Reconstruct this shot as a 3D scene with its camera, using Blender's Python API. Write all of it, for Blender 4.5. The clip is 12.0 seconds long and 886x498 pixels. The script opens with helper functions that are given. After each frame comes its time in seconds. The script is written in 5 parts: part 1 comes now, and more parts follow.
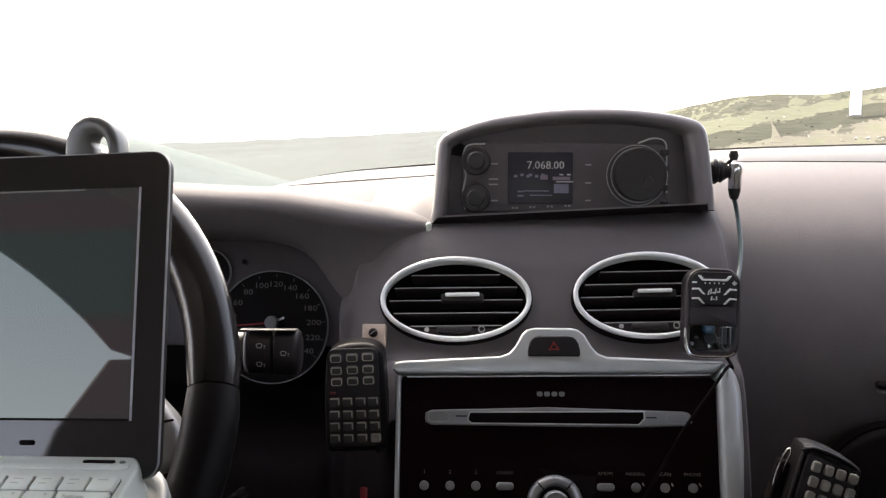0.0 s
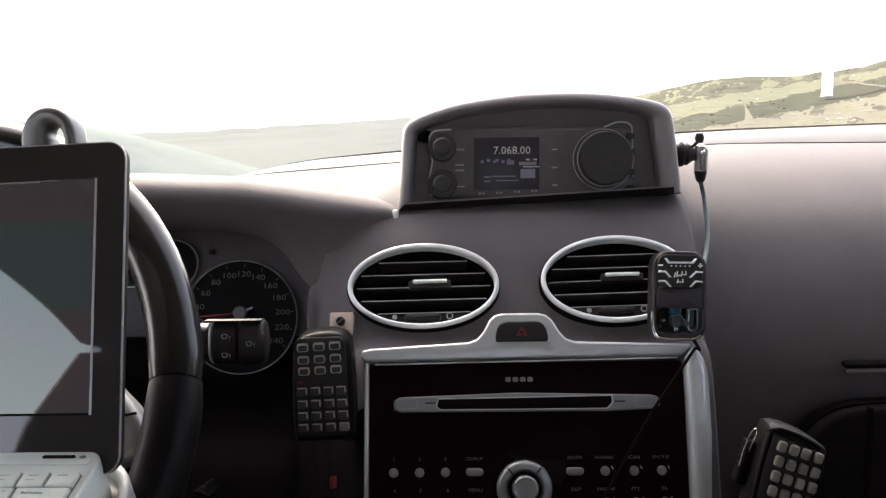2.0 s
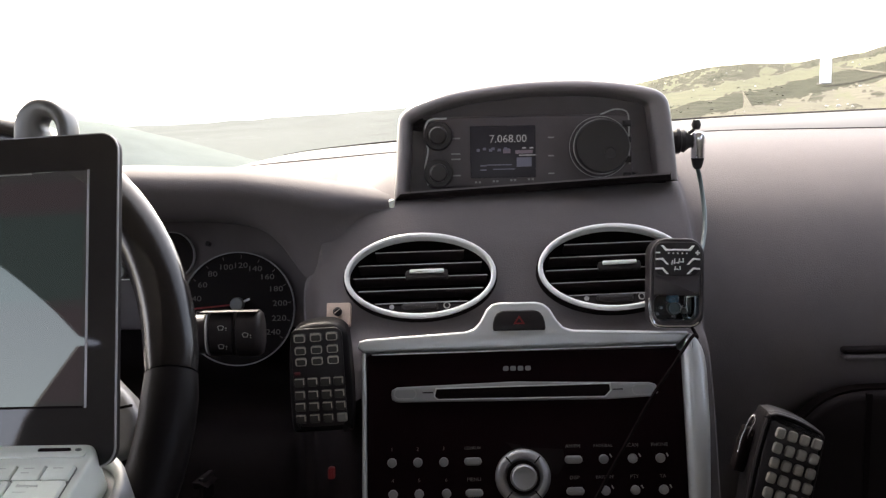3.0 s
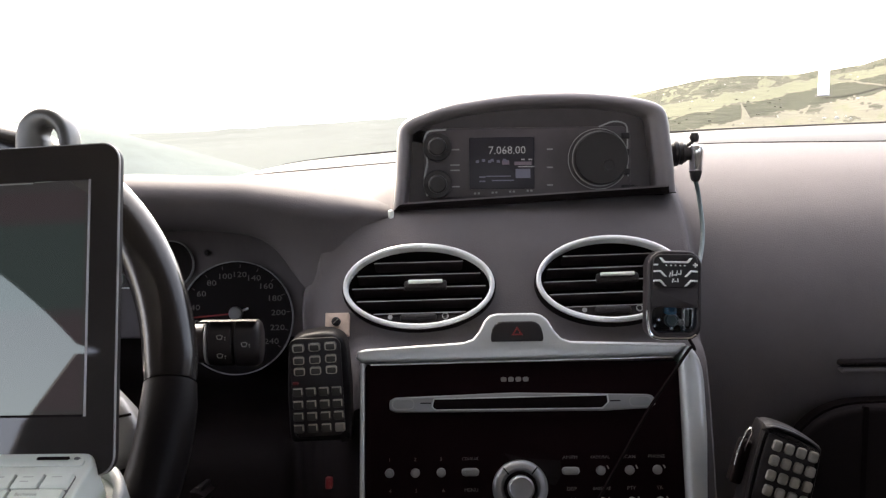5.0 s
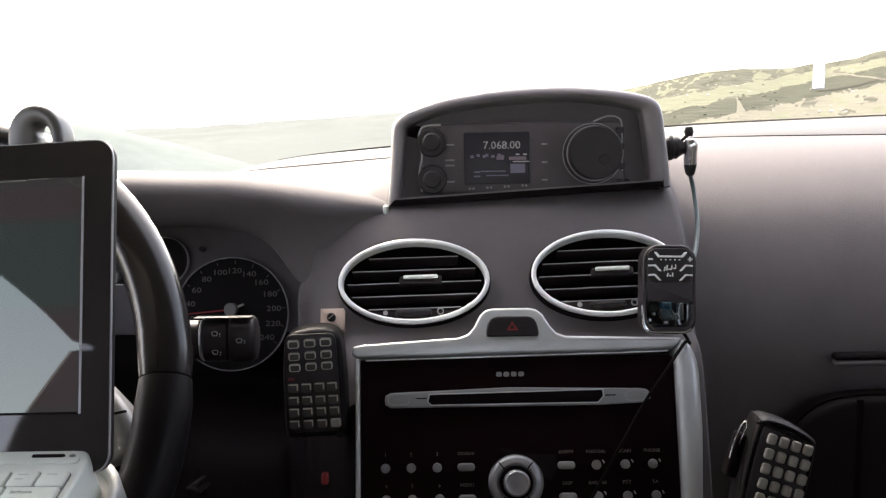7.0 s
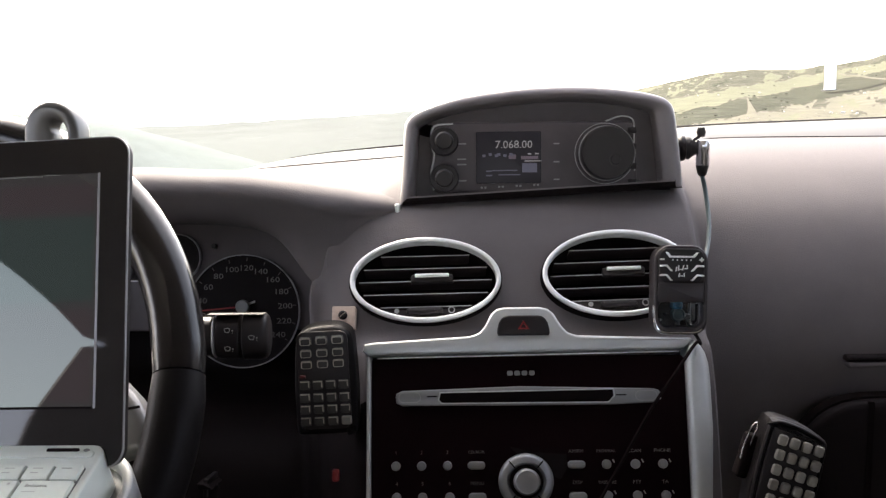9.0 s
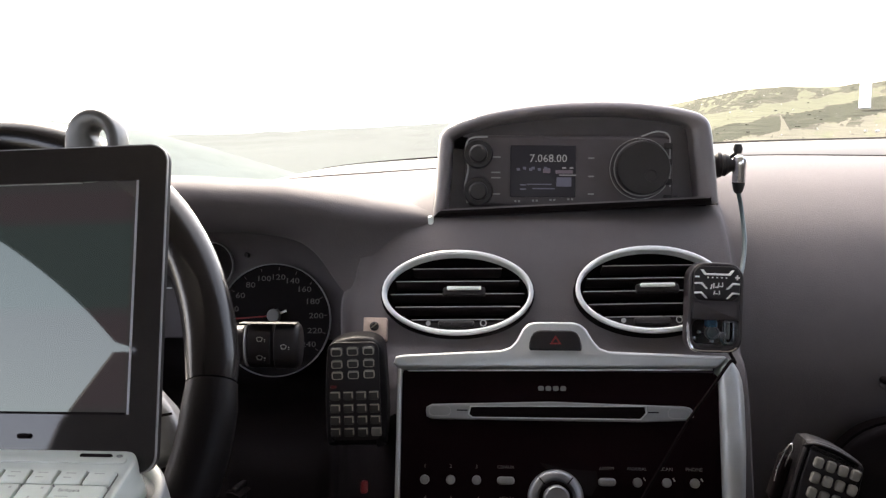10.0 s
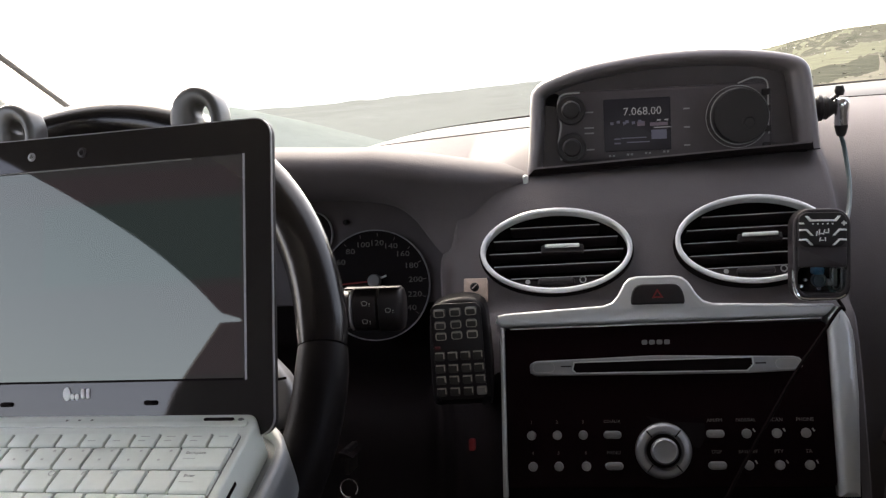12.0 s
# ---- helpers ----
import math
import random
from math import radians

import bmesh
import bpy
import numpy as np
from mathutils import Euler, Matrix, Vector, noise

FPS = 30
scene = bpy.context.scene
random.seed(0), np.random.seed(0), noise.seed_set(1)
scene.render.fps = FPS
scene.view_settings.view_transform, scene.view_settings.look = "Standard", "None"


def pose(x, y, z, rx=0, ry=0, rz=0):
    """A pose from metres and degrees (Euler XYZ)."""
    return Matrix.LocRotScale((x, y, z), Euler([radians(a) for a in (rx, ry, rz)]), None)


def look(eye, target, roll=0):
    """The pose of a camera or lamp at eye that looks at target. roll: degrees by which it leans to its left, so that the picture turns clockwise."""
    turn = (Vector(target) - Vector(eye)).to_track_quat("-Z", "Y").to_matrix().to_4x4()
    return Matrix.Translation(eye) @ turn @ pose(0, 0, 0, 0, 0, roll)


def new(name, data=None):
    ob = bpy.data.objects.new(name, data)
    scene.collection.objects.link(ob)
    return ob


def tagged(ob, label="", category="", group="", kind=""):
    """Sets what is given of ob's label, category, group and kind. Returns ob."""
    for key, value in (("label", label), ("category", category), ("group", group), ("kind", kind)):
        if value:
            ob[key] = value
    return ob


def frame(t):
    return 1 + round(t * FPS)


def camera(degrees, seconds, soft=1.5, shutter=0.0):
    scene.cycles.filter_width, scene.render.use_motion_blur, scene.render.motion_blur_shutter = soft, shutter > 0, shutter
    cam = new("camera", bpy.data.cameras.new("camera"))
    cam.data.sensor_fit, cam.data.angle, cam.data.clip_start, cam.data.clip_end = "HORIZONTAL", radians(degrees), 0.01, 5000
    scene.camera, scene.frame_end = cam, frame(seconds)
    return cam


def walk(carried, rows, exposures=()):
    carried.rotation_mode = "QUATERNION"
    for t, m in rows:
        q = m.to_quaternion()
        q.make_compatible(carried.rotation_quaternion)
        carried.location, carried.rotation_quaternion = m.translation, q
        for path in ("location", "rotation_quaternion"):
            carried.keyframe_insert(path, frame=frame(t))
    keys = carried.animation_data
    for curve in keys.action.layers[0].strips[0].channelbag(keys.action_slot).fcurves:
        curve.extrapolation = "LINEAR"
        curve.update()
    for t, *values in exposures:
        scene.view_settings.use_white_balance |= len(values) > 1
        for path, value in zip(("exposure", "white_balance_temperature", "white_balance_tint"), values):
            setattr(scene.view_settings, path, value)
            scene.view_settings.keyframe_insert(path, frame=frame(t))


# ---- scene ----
cam = camera(48.13, 12.0, soft=1.3)
# seconds, eye in metres, turn in degrees: held in the hand, almost at rest
ROWS = [
    (0, -0.0092, -0.0021, 1.0999, 82.851, -0.136, 1.408),
    (0.5, -0.0058, -0.0005, 1.1000, 82.555, 0.166, 0.765),
    (1, -0.0031, -0.0011, 1.1005, 82.763, 0.321, 0.256),
    (1.5, -0.0024, -0.0005, 1.1007, 82.563, 0.409, 0.069),
    (2, -0.0015, 0.0009, 1.0997, 82.065, 0.594, -0.029),
    (2.5, -0.0009, 0.0013, 1.0998, 82.032, 0.699, -0.180),
    (3, 0.0006, 0.0032, 1.0986, 81.504, 1.100, -0.139),
    (3.2, 0.0007, 0.0031, 1.0986, 81.640, 1.150, -0.200),
    (4.8, 0.0000, 0.0010, 1.0999, 81.960, 0.710, -0.245),
    (5, 0.0000, 0.0009, 1.1000, 82.045, 0.730, -0.207),
    (5.5, 0.0000, 0.0000, 1.1000, 81.999, 0.891, -0.125),
    (6, 0.0009, 0.0009, 1.0997, 81.835, 0.972, -0.196),
    (6.5, 0.0004, 0.0005, 1.1002, 81.868, 0.933, -0.306),
    (7, 0.0008, 0.0009, 1.1004, 81.737, 0.949, -0.470),
    (7.2, 0.0008, 0.0008, 1.1004, 81.920, 0.860, -0.230),
    (8.8, -0.0010, -0.0003, 1.1000, 81.790, 0.860, -0.300),
    (9, -0.0013, -0.0008, 1.1002, 81.706, 0.622, 0.095),
    (9.5, -0.0020, -0.0009, 1.1006, 81.959, 0.524, 0.275),
    (10, -0.0049, 0.0010, 1.1004, 82.410, -0.208, 1.849),
    (10.5, -0.0105, -0.0045, 1.0999, 83.724, 0.867, 5.828),
    (11, -0.0104, -0.0063, 1.1007, 84.032, 1.071, 6.873),
    (11.5, -0.0100, -0.0065, 1.1004, 82.543, 1.872, 6.390),
    (12, -0.0105, -0.0049, 1.1000, 80.353, 3.059, 6.586),
]
EV = 3.46
walk(cam, [(t, pose(x, y, z, rx, ry, rz)) for t, x, y, z, rx, ry, rz in ROWS], [(t, EV + e, 7350, 15) for t, e in ((0.0, 0.12), (3.0, 0.18), (5.0, 0.3), (9.5, 0.3), (10.5, 0.24), (11.0, -0.06), (11.5, -0.36), (12.0, -0.06))])

# ---------------------------------------------------------------- light
SUN_EL, SUN_AZ = radians(40), radians(-25)      # height, and degrees to the right of straight ahead
world = bpy.data.worlds.new("world")
scene.world = world
world.use_nodes = True
wn = world.node_tree
sky = wn.nodes.new("ShaderNodeTexSky")
sky.sky_type, sky.sun_disc = "NISHITA", False
sky.sun_elevation, sky.sun_rotation = SUN_EL, SUN_AZ
sky.air_density, sky.dust_density, sky.ozone_density = 0.55, 3.0, 0.3
cloud = wn.nodes.new("ShaderNodeHueSaturation")       # an overcast sky is greyer than a clear one
cloud.inputs["Saturation"].default_value = 0.68
wn.links.new(sky.outputs["Color"], cloud.inputs["Color"])
wn.links.new(cloud.outputs["Color"], wn.nodes["Background"].inputs["Color"])
wn.nodes["Background"].inputs["Strength"].default_value = 0.15
sun_data = bpy.data.lights.new("sun", "SUN")
sun_data.energy, sun_data.angle, sun_data.color = 0.55, radians(16), (1.0, 0.985, 0.965)
sun = new("sun", sun_data)
sun_way = Vector((math.sin(SUN_AZ) * math.cos(SUN_EL), math.cos(SUN_AZ) * math.cos(SUN_EL), math.sin(SUN_EL)))
sun.matrix_world = look(sun_way * 30, (0, 0, 1))


# ---------------------------------------------------------------- materials
def material(name, color, rough=0.5, metal=0.0, grain=0.0, grain_size=0.001, vary=0.0, vary_size=0.1, spec=0.5, coat=0.0,
             emit=None, emit_power=0.0, random_tone=0.0, stretch=1.0):
    """A surface with grain (bump), slow variation of tone and of gloss."""
    m = bpy.data.materials.new(name)
    m.use_nodes = True
    t = m.node_tree
    b = t.nodes["Principled BSDF"]
    b.inputs["Base Color"].default_value = (*color, 1)
    b.inputs["Roughness"].default_value = rough
    b.inputs["Metallic"].default_value = metal
    b.inputs["Specular IOR Level"].default_value = spec
    b.inputs["Coat Weight"].default_value = coat
    b.inputs["Coat Roughness"].default_value = 0.08
    if emit:
        b.inputs["Emission Color"].default_value = (*emit, 1)
        b.inputs["Emission Strength"].default_value = emit_power
    geo = t.nodes.new("ShaderNodeNewGeometry")
    if grain:
        n = t.nodes.new("ShaderNodeTexNoise")
        n.inputs["Scale"].default_value = 1.0 / grain_size
        n.inputs["Detail"].default_value = 3.0
        t.links.new(geo.outputs["Position"], n.inputs["Vector"])
        bp = t.nodes.new("ShaderNodeBump")
        bp.inputs["Strength"].default_value = grain
        bp.inputs["Distance"].default_value = grain_size * 0.4
        t.links.new(n.outputs["Fac"], bp.inputs["Height"])
        t.links.new(bp.outputs["Normal"], b.inputs["Normal"])
    if vary or random_tone:
        n2 = t.nodes.new("ShaderNodeTexNoise")
        n2.inputs["Scale"].default_value = 1.0 / vary_size
        n2.inputs["Detail"].default_value = 5.0
        n2.inputs["Roughness"].default_value = 0.65
        where = geo.outputs["Position"]
        if stretch != 1.0:
            mp = t.nodes.new("ShaderNodeVectorMath")
            mp.operation = "MULTIPLY"
            mp.inputs[1].default_value = (1.0, 1.0 / stretch, 1.0)
            t.links.new(where, mp.inputs[0])
            where = mp.outputs["Vector"]
        t.links.new(where, n2.inputs["Vector"])
        mr = t.nodes.new("ShaderNodeMapRange")
        mr.inputs["From Min"].default_value, mr.inputs["From Max"].default_value = 0.3, 0.7
        mr.inputs["To Min"].default_value, mr.inputs["To Max"].default_value = 1 - vary, 1 + vary
        t.links.new(n2.outputs["Fac"], mr.inputs["Value"])
        hsv = t.nodes.new("ShaderNodeHueSaturation")
        hsv.inputs["Color"].default_value = (*color, 1)
        fac = mr.outputs["Result"]
        if random_tone:
            info = t.nodes.new("ShaderNodeObjectInfo")
            m2 = t.nodes.new("ShaderNodeMapRange")
            m2.inputs["To Min"].default_value, m2.inputs["To Max"].default_value = 1 - random_tone, 1 + random_tone
            t.links.new(info.outputs["Random"], m2.inputs["Value"])
            mul = t.nodes.new("ShaderNodeMath")
            mul.operation = "MULTIPLY"
            t.links.new(fac, mul.inputs[0])
            t.links.new(m2.outputs["Result"], mul.inputs[1])
            fac = mul.outputs["Value"]
        t.links.new(fac, hsv.inputs["Value"])
        t.links.new(hsv.outputs["Color"], b.inputs["Base Color"])
        mr3 = t.nodes.new("ShaderNodeMapRange")
        mr3.inputs["To Min"].default_value, mr3.inputs["To Max"].default_value = rough * 0.8, min(1.0, rough * 1.2)
        t.links.new(n2.outputs["Fac"], mr3.inputs["Value"])
        t.links.new(mr3.outputs["Result"], b.inputs["Roughness"])
    return m


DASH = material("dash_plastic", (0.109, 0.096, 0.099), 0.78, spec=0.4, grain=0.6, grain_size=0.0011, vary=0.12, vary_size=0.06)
# darker copy of the dash plastic: shade low in the cabin put into the colour
DASH_SHADED = material("dash_plastic_shaded", (0.0105, 0.0076, 0.0080), 0.62, spec=0.07, grain=0.5, grain_size=0.0011, vary=0.12, vary_size=0.06)
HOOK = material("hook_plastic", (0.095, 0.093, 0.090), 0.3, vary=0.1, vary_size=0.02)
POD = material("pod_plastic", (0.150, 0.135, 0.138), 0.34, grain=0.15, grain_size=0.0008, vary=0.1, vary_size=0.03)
BLACK = material("black_plastic", (0.015, 0.0118, 0.012), 0.42, spec=0.3, grain=0.25, grain_size=0.0008, vary=0.15, vary_size=0.02)
MATT = material("matt_black", (0.0065, 0.0042, 0.0042), 0.85, spec=0.06, vary=0.1, vary_size=0.02)
PIANO = material("gloss_black_panel", (0.0090, 0.0040, 0.0048), 0.08, vary=0.1, vary_size=0.05, spec=0.03)
SILVER = material("silver_paint", (0.53, 0.55, 0.545), 0.34, metal=0.35, grain=0.08, grain_size=0.0004, vary=0.06, vary_size=0.03)
SLOTGREY = material("slot_grey", (0.26, 0.265, 0.265), 0.32, metal=0.3, vary=0.05, vary_size=0.02)
PODFACE = material("pod_face", (0.068, 0.058, 0.061), 0.45, spec=0.3, grain=0.2, grain_size=0.0008, vary=0.12, vary_size=0.03)
RING = material("satin_chrome", (0.85, 0.86, 0.85), 0.34, metal=0.5, vary=0.02, vary_size=0.02)
CHROME = material("chrome", (0.8, 0.81, 0.82), 0.2, metal=1.0, vary=0.05, vary_size=0.01)
BUTTON = material("grey_button", (0.22, 0.22, 0.217), 0.4, metal=0.2, vary=0.06, vary_size=0.01)
LEATHER = material("rim_leather", (0.0075, 0.0062, 0.0065), 0.22, spec=0.35, grain=0.03, grain_size=0.0012, vary=0.04, vary_size=0.06)
PRINT = material("white_print", (0.8, 0.8, 0.78), 0.6, vary=0.05, vary_size=0.004)
DIMPRINT = material("grey_print", (0.32, 0.32, 0.31), 0.6, vary=0.05, vary_size=0.004)
WHITE = material("white_abs", (0.635, 0.69, 0.645), 0.38, grain=0.06, grain_size=0.0006, vary=0.05, vary_size=0.03)
KEYCAP = material("keycap_white", (0.60, 0.66, 0.61), 0.45, grain=0.08, grain_size=0.0005, vary=0.05, vary_size=0.01, random_tone=0.03)
KEYGAP = material("keyboard_bed", (0.16, 0.17, 0.165), 0.6, vary=0.1, vary_size=0.02)
BEZEL = material("gloss_bezel", (0.026, 0.023, 0.022), 0.035, vary=0.1, vary_size=0.05, spec=0.42)
LCD = material("lcd_glass", (0.012, 0.013, 0.014), 0.022, spec=0.7, vary=0.08, vary_size=0.05, emit=(0.5, 0.5, 0.54), emit_power=0.0042)
LCD_TEAL = material("lcd_teal", (0.012, 0.014, 0.014), 0.022, spec=0.7, vary=0.05, vary_size=0.05, emit=(0.36, 0.54, 0.55), emit_power=0.0045)
LCD_MAUVE = material("lcd_mauve", (0.013, 0.012, 0.014), 0.022, spec=0.7, vary=0.05, vary_size=0.05, emit=(0.56, 0.47, 0.53), emit_power=0.0042)
LCD_EDGE = material("lcd_edge", (0.3, 0.3, 0.31), 0.4, vary=0.05, vary_size=0.02)
TRAY = material("tray_plastic", (0.255, 0.27, 0.279), 0.4, grain=0.1, grain_size=0.0007, vary=0.06, vary_size=0.03)
WOOD = material("pale_wood", (0.5, 0.385, 0.31), 0.6, grain=0.4, grain_size=0.0006, vary=0.15, vary_size=0.004)
CLUSTER = material("cluster_mask", (0.105, 0.090, 0.092), 0.6, grain=0.3, grain_size=0.001, vary=0.1, vary_size=0.03)
KEYGREY = material("mic_key_grey", (0.2, 0.195, 0.18), 0.5, vary=0.1, vary_size=0.006, random_tone=0.1)
KEYDARK = material("mic_key_dark", (0.032, 0.028, 0.025), 0.4, vary=0.1, vary_size=0.006, random_tone=0.15)
MICBODY = material("mic_body", (0.0075, 0.006, 0.0064), 0.42, spec=0.12, grain=0.3, grain_size=0.0008, vary=0.12, vary_size=0.02)
MICKEY = material("mic_key_pale", (0.18, 0.168, 0.143), 0.55, vary=0.15, vary_size=0.004, random_tone=0.12)
HANDLINE = material("mic_key_edge", (0.42, 0.39, 0.33), 0.5, vary=0.15, vary_size=0.004, random_tone=0.15)
KNOB = material("brushed_knob", (0.32, 0.325, 0.33), 0.42, metal=0.7, grain=0.1, grain_size=0.0004, vary=0.05, vary_size=0.01)
LABEL = material("dim_print", (0.115, 0.112, 0.108), 0.6, vary=0.05, vary_size=0.004)
DIALBLACK = material("dial_face", (0.0095, 0.0068, 0.0068), 0.7, spec=0.15, vary=0.1, vary_size=0.02)
SPOKE = material("dull_silver", (0.2, 0.2, 0.205), 0.36, metal=0.3, vary=0.06, vary_size=0.02)
KEYTEXT = material("key_print", (0.40, 0.43, 0.41), 0.6, vary=0.05, vary_size=0.004)
SLAT = material("vent_slat", (0.030, 0.021, 0.022), 0.7, spec=0.2, vary=0.1, vary_size=0.02)
FRESHBODY = material("freshener_body", (0.034, 0.028, 0.030), 0.4, spec=0.3, grain=0.3, grain_size=0.0008, vary=0.12, vary_size=0.02)
RED = material("red_mark", (0.22, 0.008, 0.01), 0.35, vary=0.1, vary_size=0.005)
REDLAMP = material("red_lamp", (0.03, 0.003, 0.003), 0.4, emit=(1.0, 0.08, 0.1), emit_power=0.0022)
DISPLAY = material("radio_display", (0.016, 0.015, 0.018), 0.3, spec=0.12, emit=(0.45, 0.43, 0.56), emit_power=0.0012, vary=0.05, vary_size=0.02)
DIGIT = material("display_digits", (0.1, 0.1, 0.11), 0.4, emit=(0.85, 0.9, 0.95), emit_power=0.014)
DISP_BLUE = material("display_blue", (0.045, 0.045, 0.065), 0.4, emit=(0.42, 0.44, 0.7), emit_power=0.0055)
DISP_MAUVE = material("display_mauve", (0.06, 0.045, 0.06), 0.4, emit=(0.58, 0.45, 0.6), emit_power=0.005)
CABLE = material("cable_teal", (0.055, 0.09, 0.095), 0.4, vary=0.1, vary_size=0.01)
CABLE_BLACK = material("cable_black", (0.012, 0.012, 0.012), 0.45, vary=0.1, vary_size=0.01)
BLUEGEL = material("blue_gel", (0.05, 0.2, 0.32), 0.2, vary=0.2, vary_size=0.006)
TRIM_CLOTH = material("pillar_cloth", (0.40, 0.39, 0.33), 0.85, grain=0.4, grain_size=0.0015, vary=0.06, vary_size=0.02)
HEADLINER = material("headliner", (0.78, 0.72, 0.67), 0.9, grain=0.4, grain_size=0.002, vary=0.06, vary_size=0.1)
DOOR = material("door_lining", (0.05, 0.05, 0.052), 0.7, grain=0.4, grain_size=0.0015, vary=0.1, vary_size=0.1)
CARPET = material("carpet", (0.03, 0.03, 0.032), 0.95, grain=0.8, grain_size=0.003, vary=0.15, vary_size=0.1)
# grass of the mound, paled in its colour by the haze over it
MOUND = material("hazed_grass", (0.140, 0.162, 0.150), 0.95, spec=0.0, vary=0.13, vary_size=1.2)
STRIP = material("defroster_plastic", (0.13, 0.127, 0.128), 0.7, spec=0.15, grain=0.3, grain_size=0.001, vary=0.08, vary_size=0.05)
# gives off its own light to imitate distant haze
HAZE_GLOW = material("far_haze_glow", (0.5, 0.52, 0.5), 1.0, emit=(0.93, 0.95, 0.93), emit_power=0.19)
TOWER = material("tower_paint", (0.9, 0.89, 0.88), 0.5, vary=0.03, vary_size=2.0)
CONCRETE = material("concrete", (0.055, 0.055, 0.05), 0.85, vary=0.15, vary_size=0.5)

PASTURE = material("pasture", (0.104, 0.107, 0.074), 0.95, spec=0.0, vary=0.2, vary_size=5, stretch=3.0)
SCRUB = material("scrub", (0.042, 0.045, 0.032), 0.95, spec=0.0, vary=0.4, vary_size=4, stretch=3.0)
HEATH = material("heath", (0.060, 0.062, 0.046), 0.95, spec=0.0, vary=0.4, vary_size=7, stretch=3.0)
TAN = material("dry_field", (0.112, 0.108, 0.084), 0.95, spec=0.0, vary=0.2, vary_size=3, stretch=4.0)
# land to the left, with its haze mixed into the base colour
FARFIELD_HAZED = material("far_field_hazed", (0.099, 0.110, 0.104), 0.95, spec=0.0, vary=0.14, vary_size=30, stretch=7.0)
BUSH = material("bush_leaf", (0.066, 0.069, 0.047), 0.9, spec=0.0, vary=0.4, vary_size=0.7)
ROCK = material("pale_rock", (0.36, 0.355, 0.34), 0.9, spec=0.1, vary=0.2, vary_size=0.8)


for one in (LCD, LCD_TEAL, LCD_MAUVE):
    one.node_tree.nodes["Principled BSDF"].inputs["Specular Tint"].default_value = (0.91, 1.0, 0.87, 1)


def glass(name, tint=(0.93, 0.96, 0.95), veil=0.0):
    """Thin clear pane: lets light straight through, mirrors a little, and can carry a pale film for haze."""
    m = bpy.data.materials.new(name)
    m.use_nodes = True
    t = m.node_tree
    t.nodes.clear()
    out = t.nodes.new("ShaderNodeOutputMaterial")
    clear = t.nodes.new("ShaderNodeBsdfTransparent")
    clear.inputs["Color"].default_value = (*tint, 1)
    gloss = t.nodes.new("ShaderNodeBsdfGlossy")
    gloss.inputs["Roughness"].default_value = 0.02
    mix = t.nodes.new("ShaderNodeMixShader")
    mix.inputs["Fac"].default_value = 0.035
    t.links.new(clear.outputs["BSDF"], mix.inputs[1])
    t.links.new(gloss.outputs["BSDF"], mix.inputs[2])
    last = mix
    if veil:
        film = t.nodes.new("ShaderNodeBsdfTranslucent")
        film.inputs["Color"].default_value = (0.8, 0.79, 0.76, 1)
        geo = t.nodes.new("ShaderNodeNewGeometry")
        n = t.nodes.new("ShaderNodeTexNoise")
        n.inputs["Scale"].default_value = 4.0
        n.inputs["Detail"].default_value = 5.0
        t.links.new(geo.outputs["Position"], n.inputs["Vector"])
        mr = t.nodes.new("ShaderNodeMapRange")
        mr.inputs["To Min"].default_value, mr.inputs["To Max"].default_value = veil * 0.6, veil * 1.4
        t.links.new(n.outputs["Fac"], mr.inputs["Value"])
        last = t.nodes.new("ShaderNodeMixShader")
        t.links.new(mr.outputs["Result"], last.inputs["Fac"])
        t.links.new(mix.outputs["Shader"], last.inputs[1])
        t.links.new(film.outputs["BSDF"], last.inputs[2])
    t.links.new(last.outputs["Shader"], out.inputs["Surface"])
    return m


# pale film added to the pane to veil the land like haze
SCREEN_GLASS = glass("windscreen_glass", (0.70, 0.73, 0.71), veil=0.014)
CLEAR = glass("clear_plastic", (0.85, 0.88, 0.9))


# ---------------------------------------------------------------- building helpers
def thing(name, m, label="", category="", group="", kind=""):
    ob = new(name)
    ob.empty_display_size = 0.02
    ob.matrix_world = m
    return tagged(ob, label, category, group, kind)


def finish(me, smooth=35):
    me.polygons.foreach_set("use_smooth", [smooth > 0] * len(me.polygons))
    if 0 < smooth < 180:
        me.set_sharp_from_angle(angle=radians(smooth))


def part(name, bm, mat, parent=None, label="", smooth=35):
    me = bpy.data.meshes.new(name)
    bmesh.ops.recalc_face_normals(bm, faces=bm.faces)
    bm.to_mesh(me)
    bm.free()
    for one in (mat if isinstance(mat, (list, tuple)) else [mat]):
        me.materials.append(one)
    finish(me, smooth)
    ob = new(name, me)
    ob.parent = parent
    return tagged(ob, label)


def repeat(ob, m, parent):
    """One more piece on the same mesh."""
    o = ob.copy()
    scene.collection.objects.link(o)
    o.parent = parent
    o.matrix_basis = m
    return o


def face(x, y, z, lean=0.0, yaw=0.0, roll=0.0):
    """A frame on a surface that faces the cabin: x along it, y up it, z out of it. lean: how far its top tips away."""
    return Matrix.Translation((x, y, z)) @ pose(0, 0, 0, 0, 0, yaw) @ pose(0, 0, 0, 90 - lean) @ pose(0, 0, 0, 0, 0, roll)


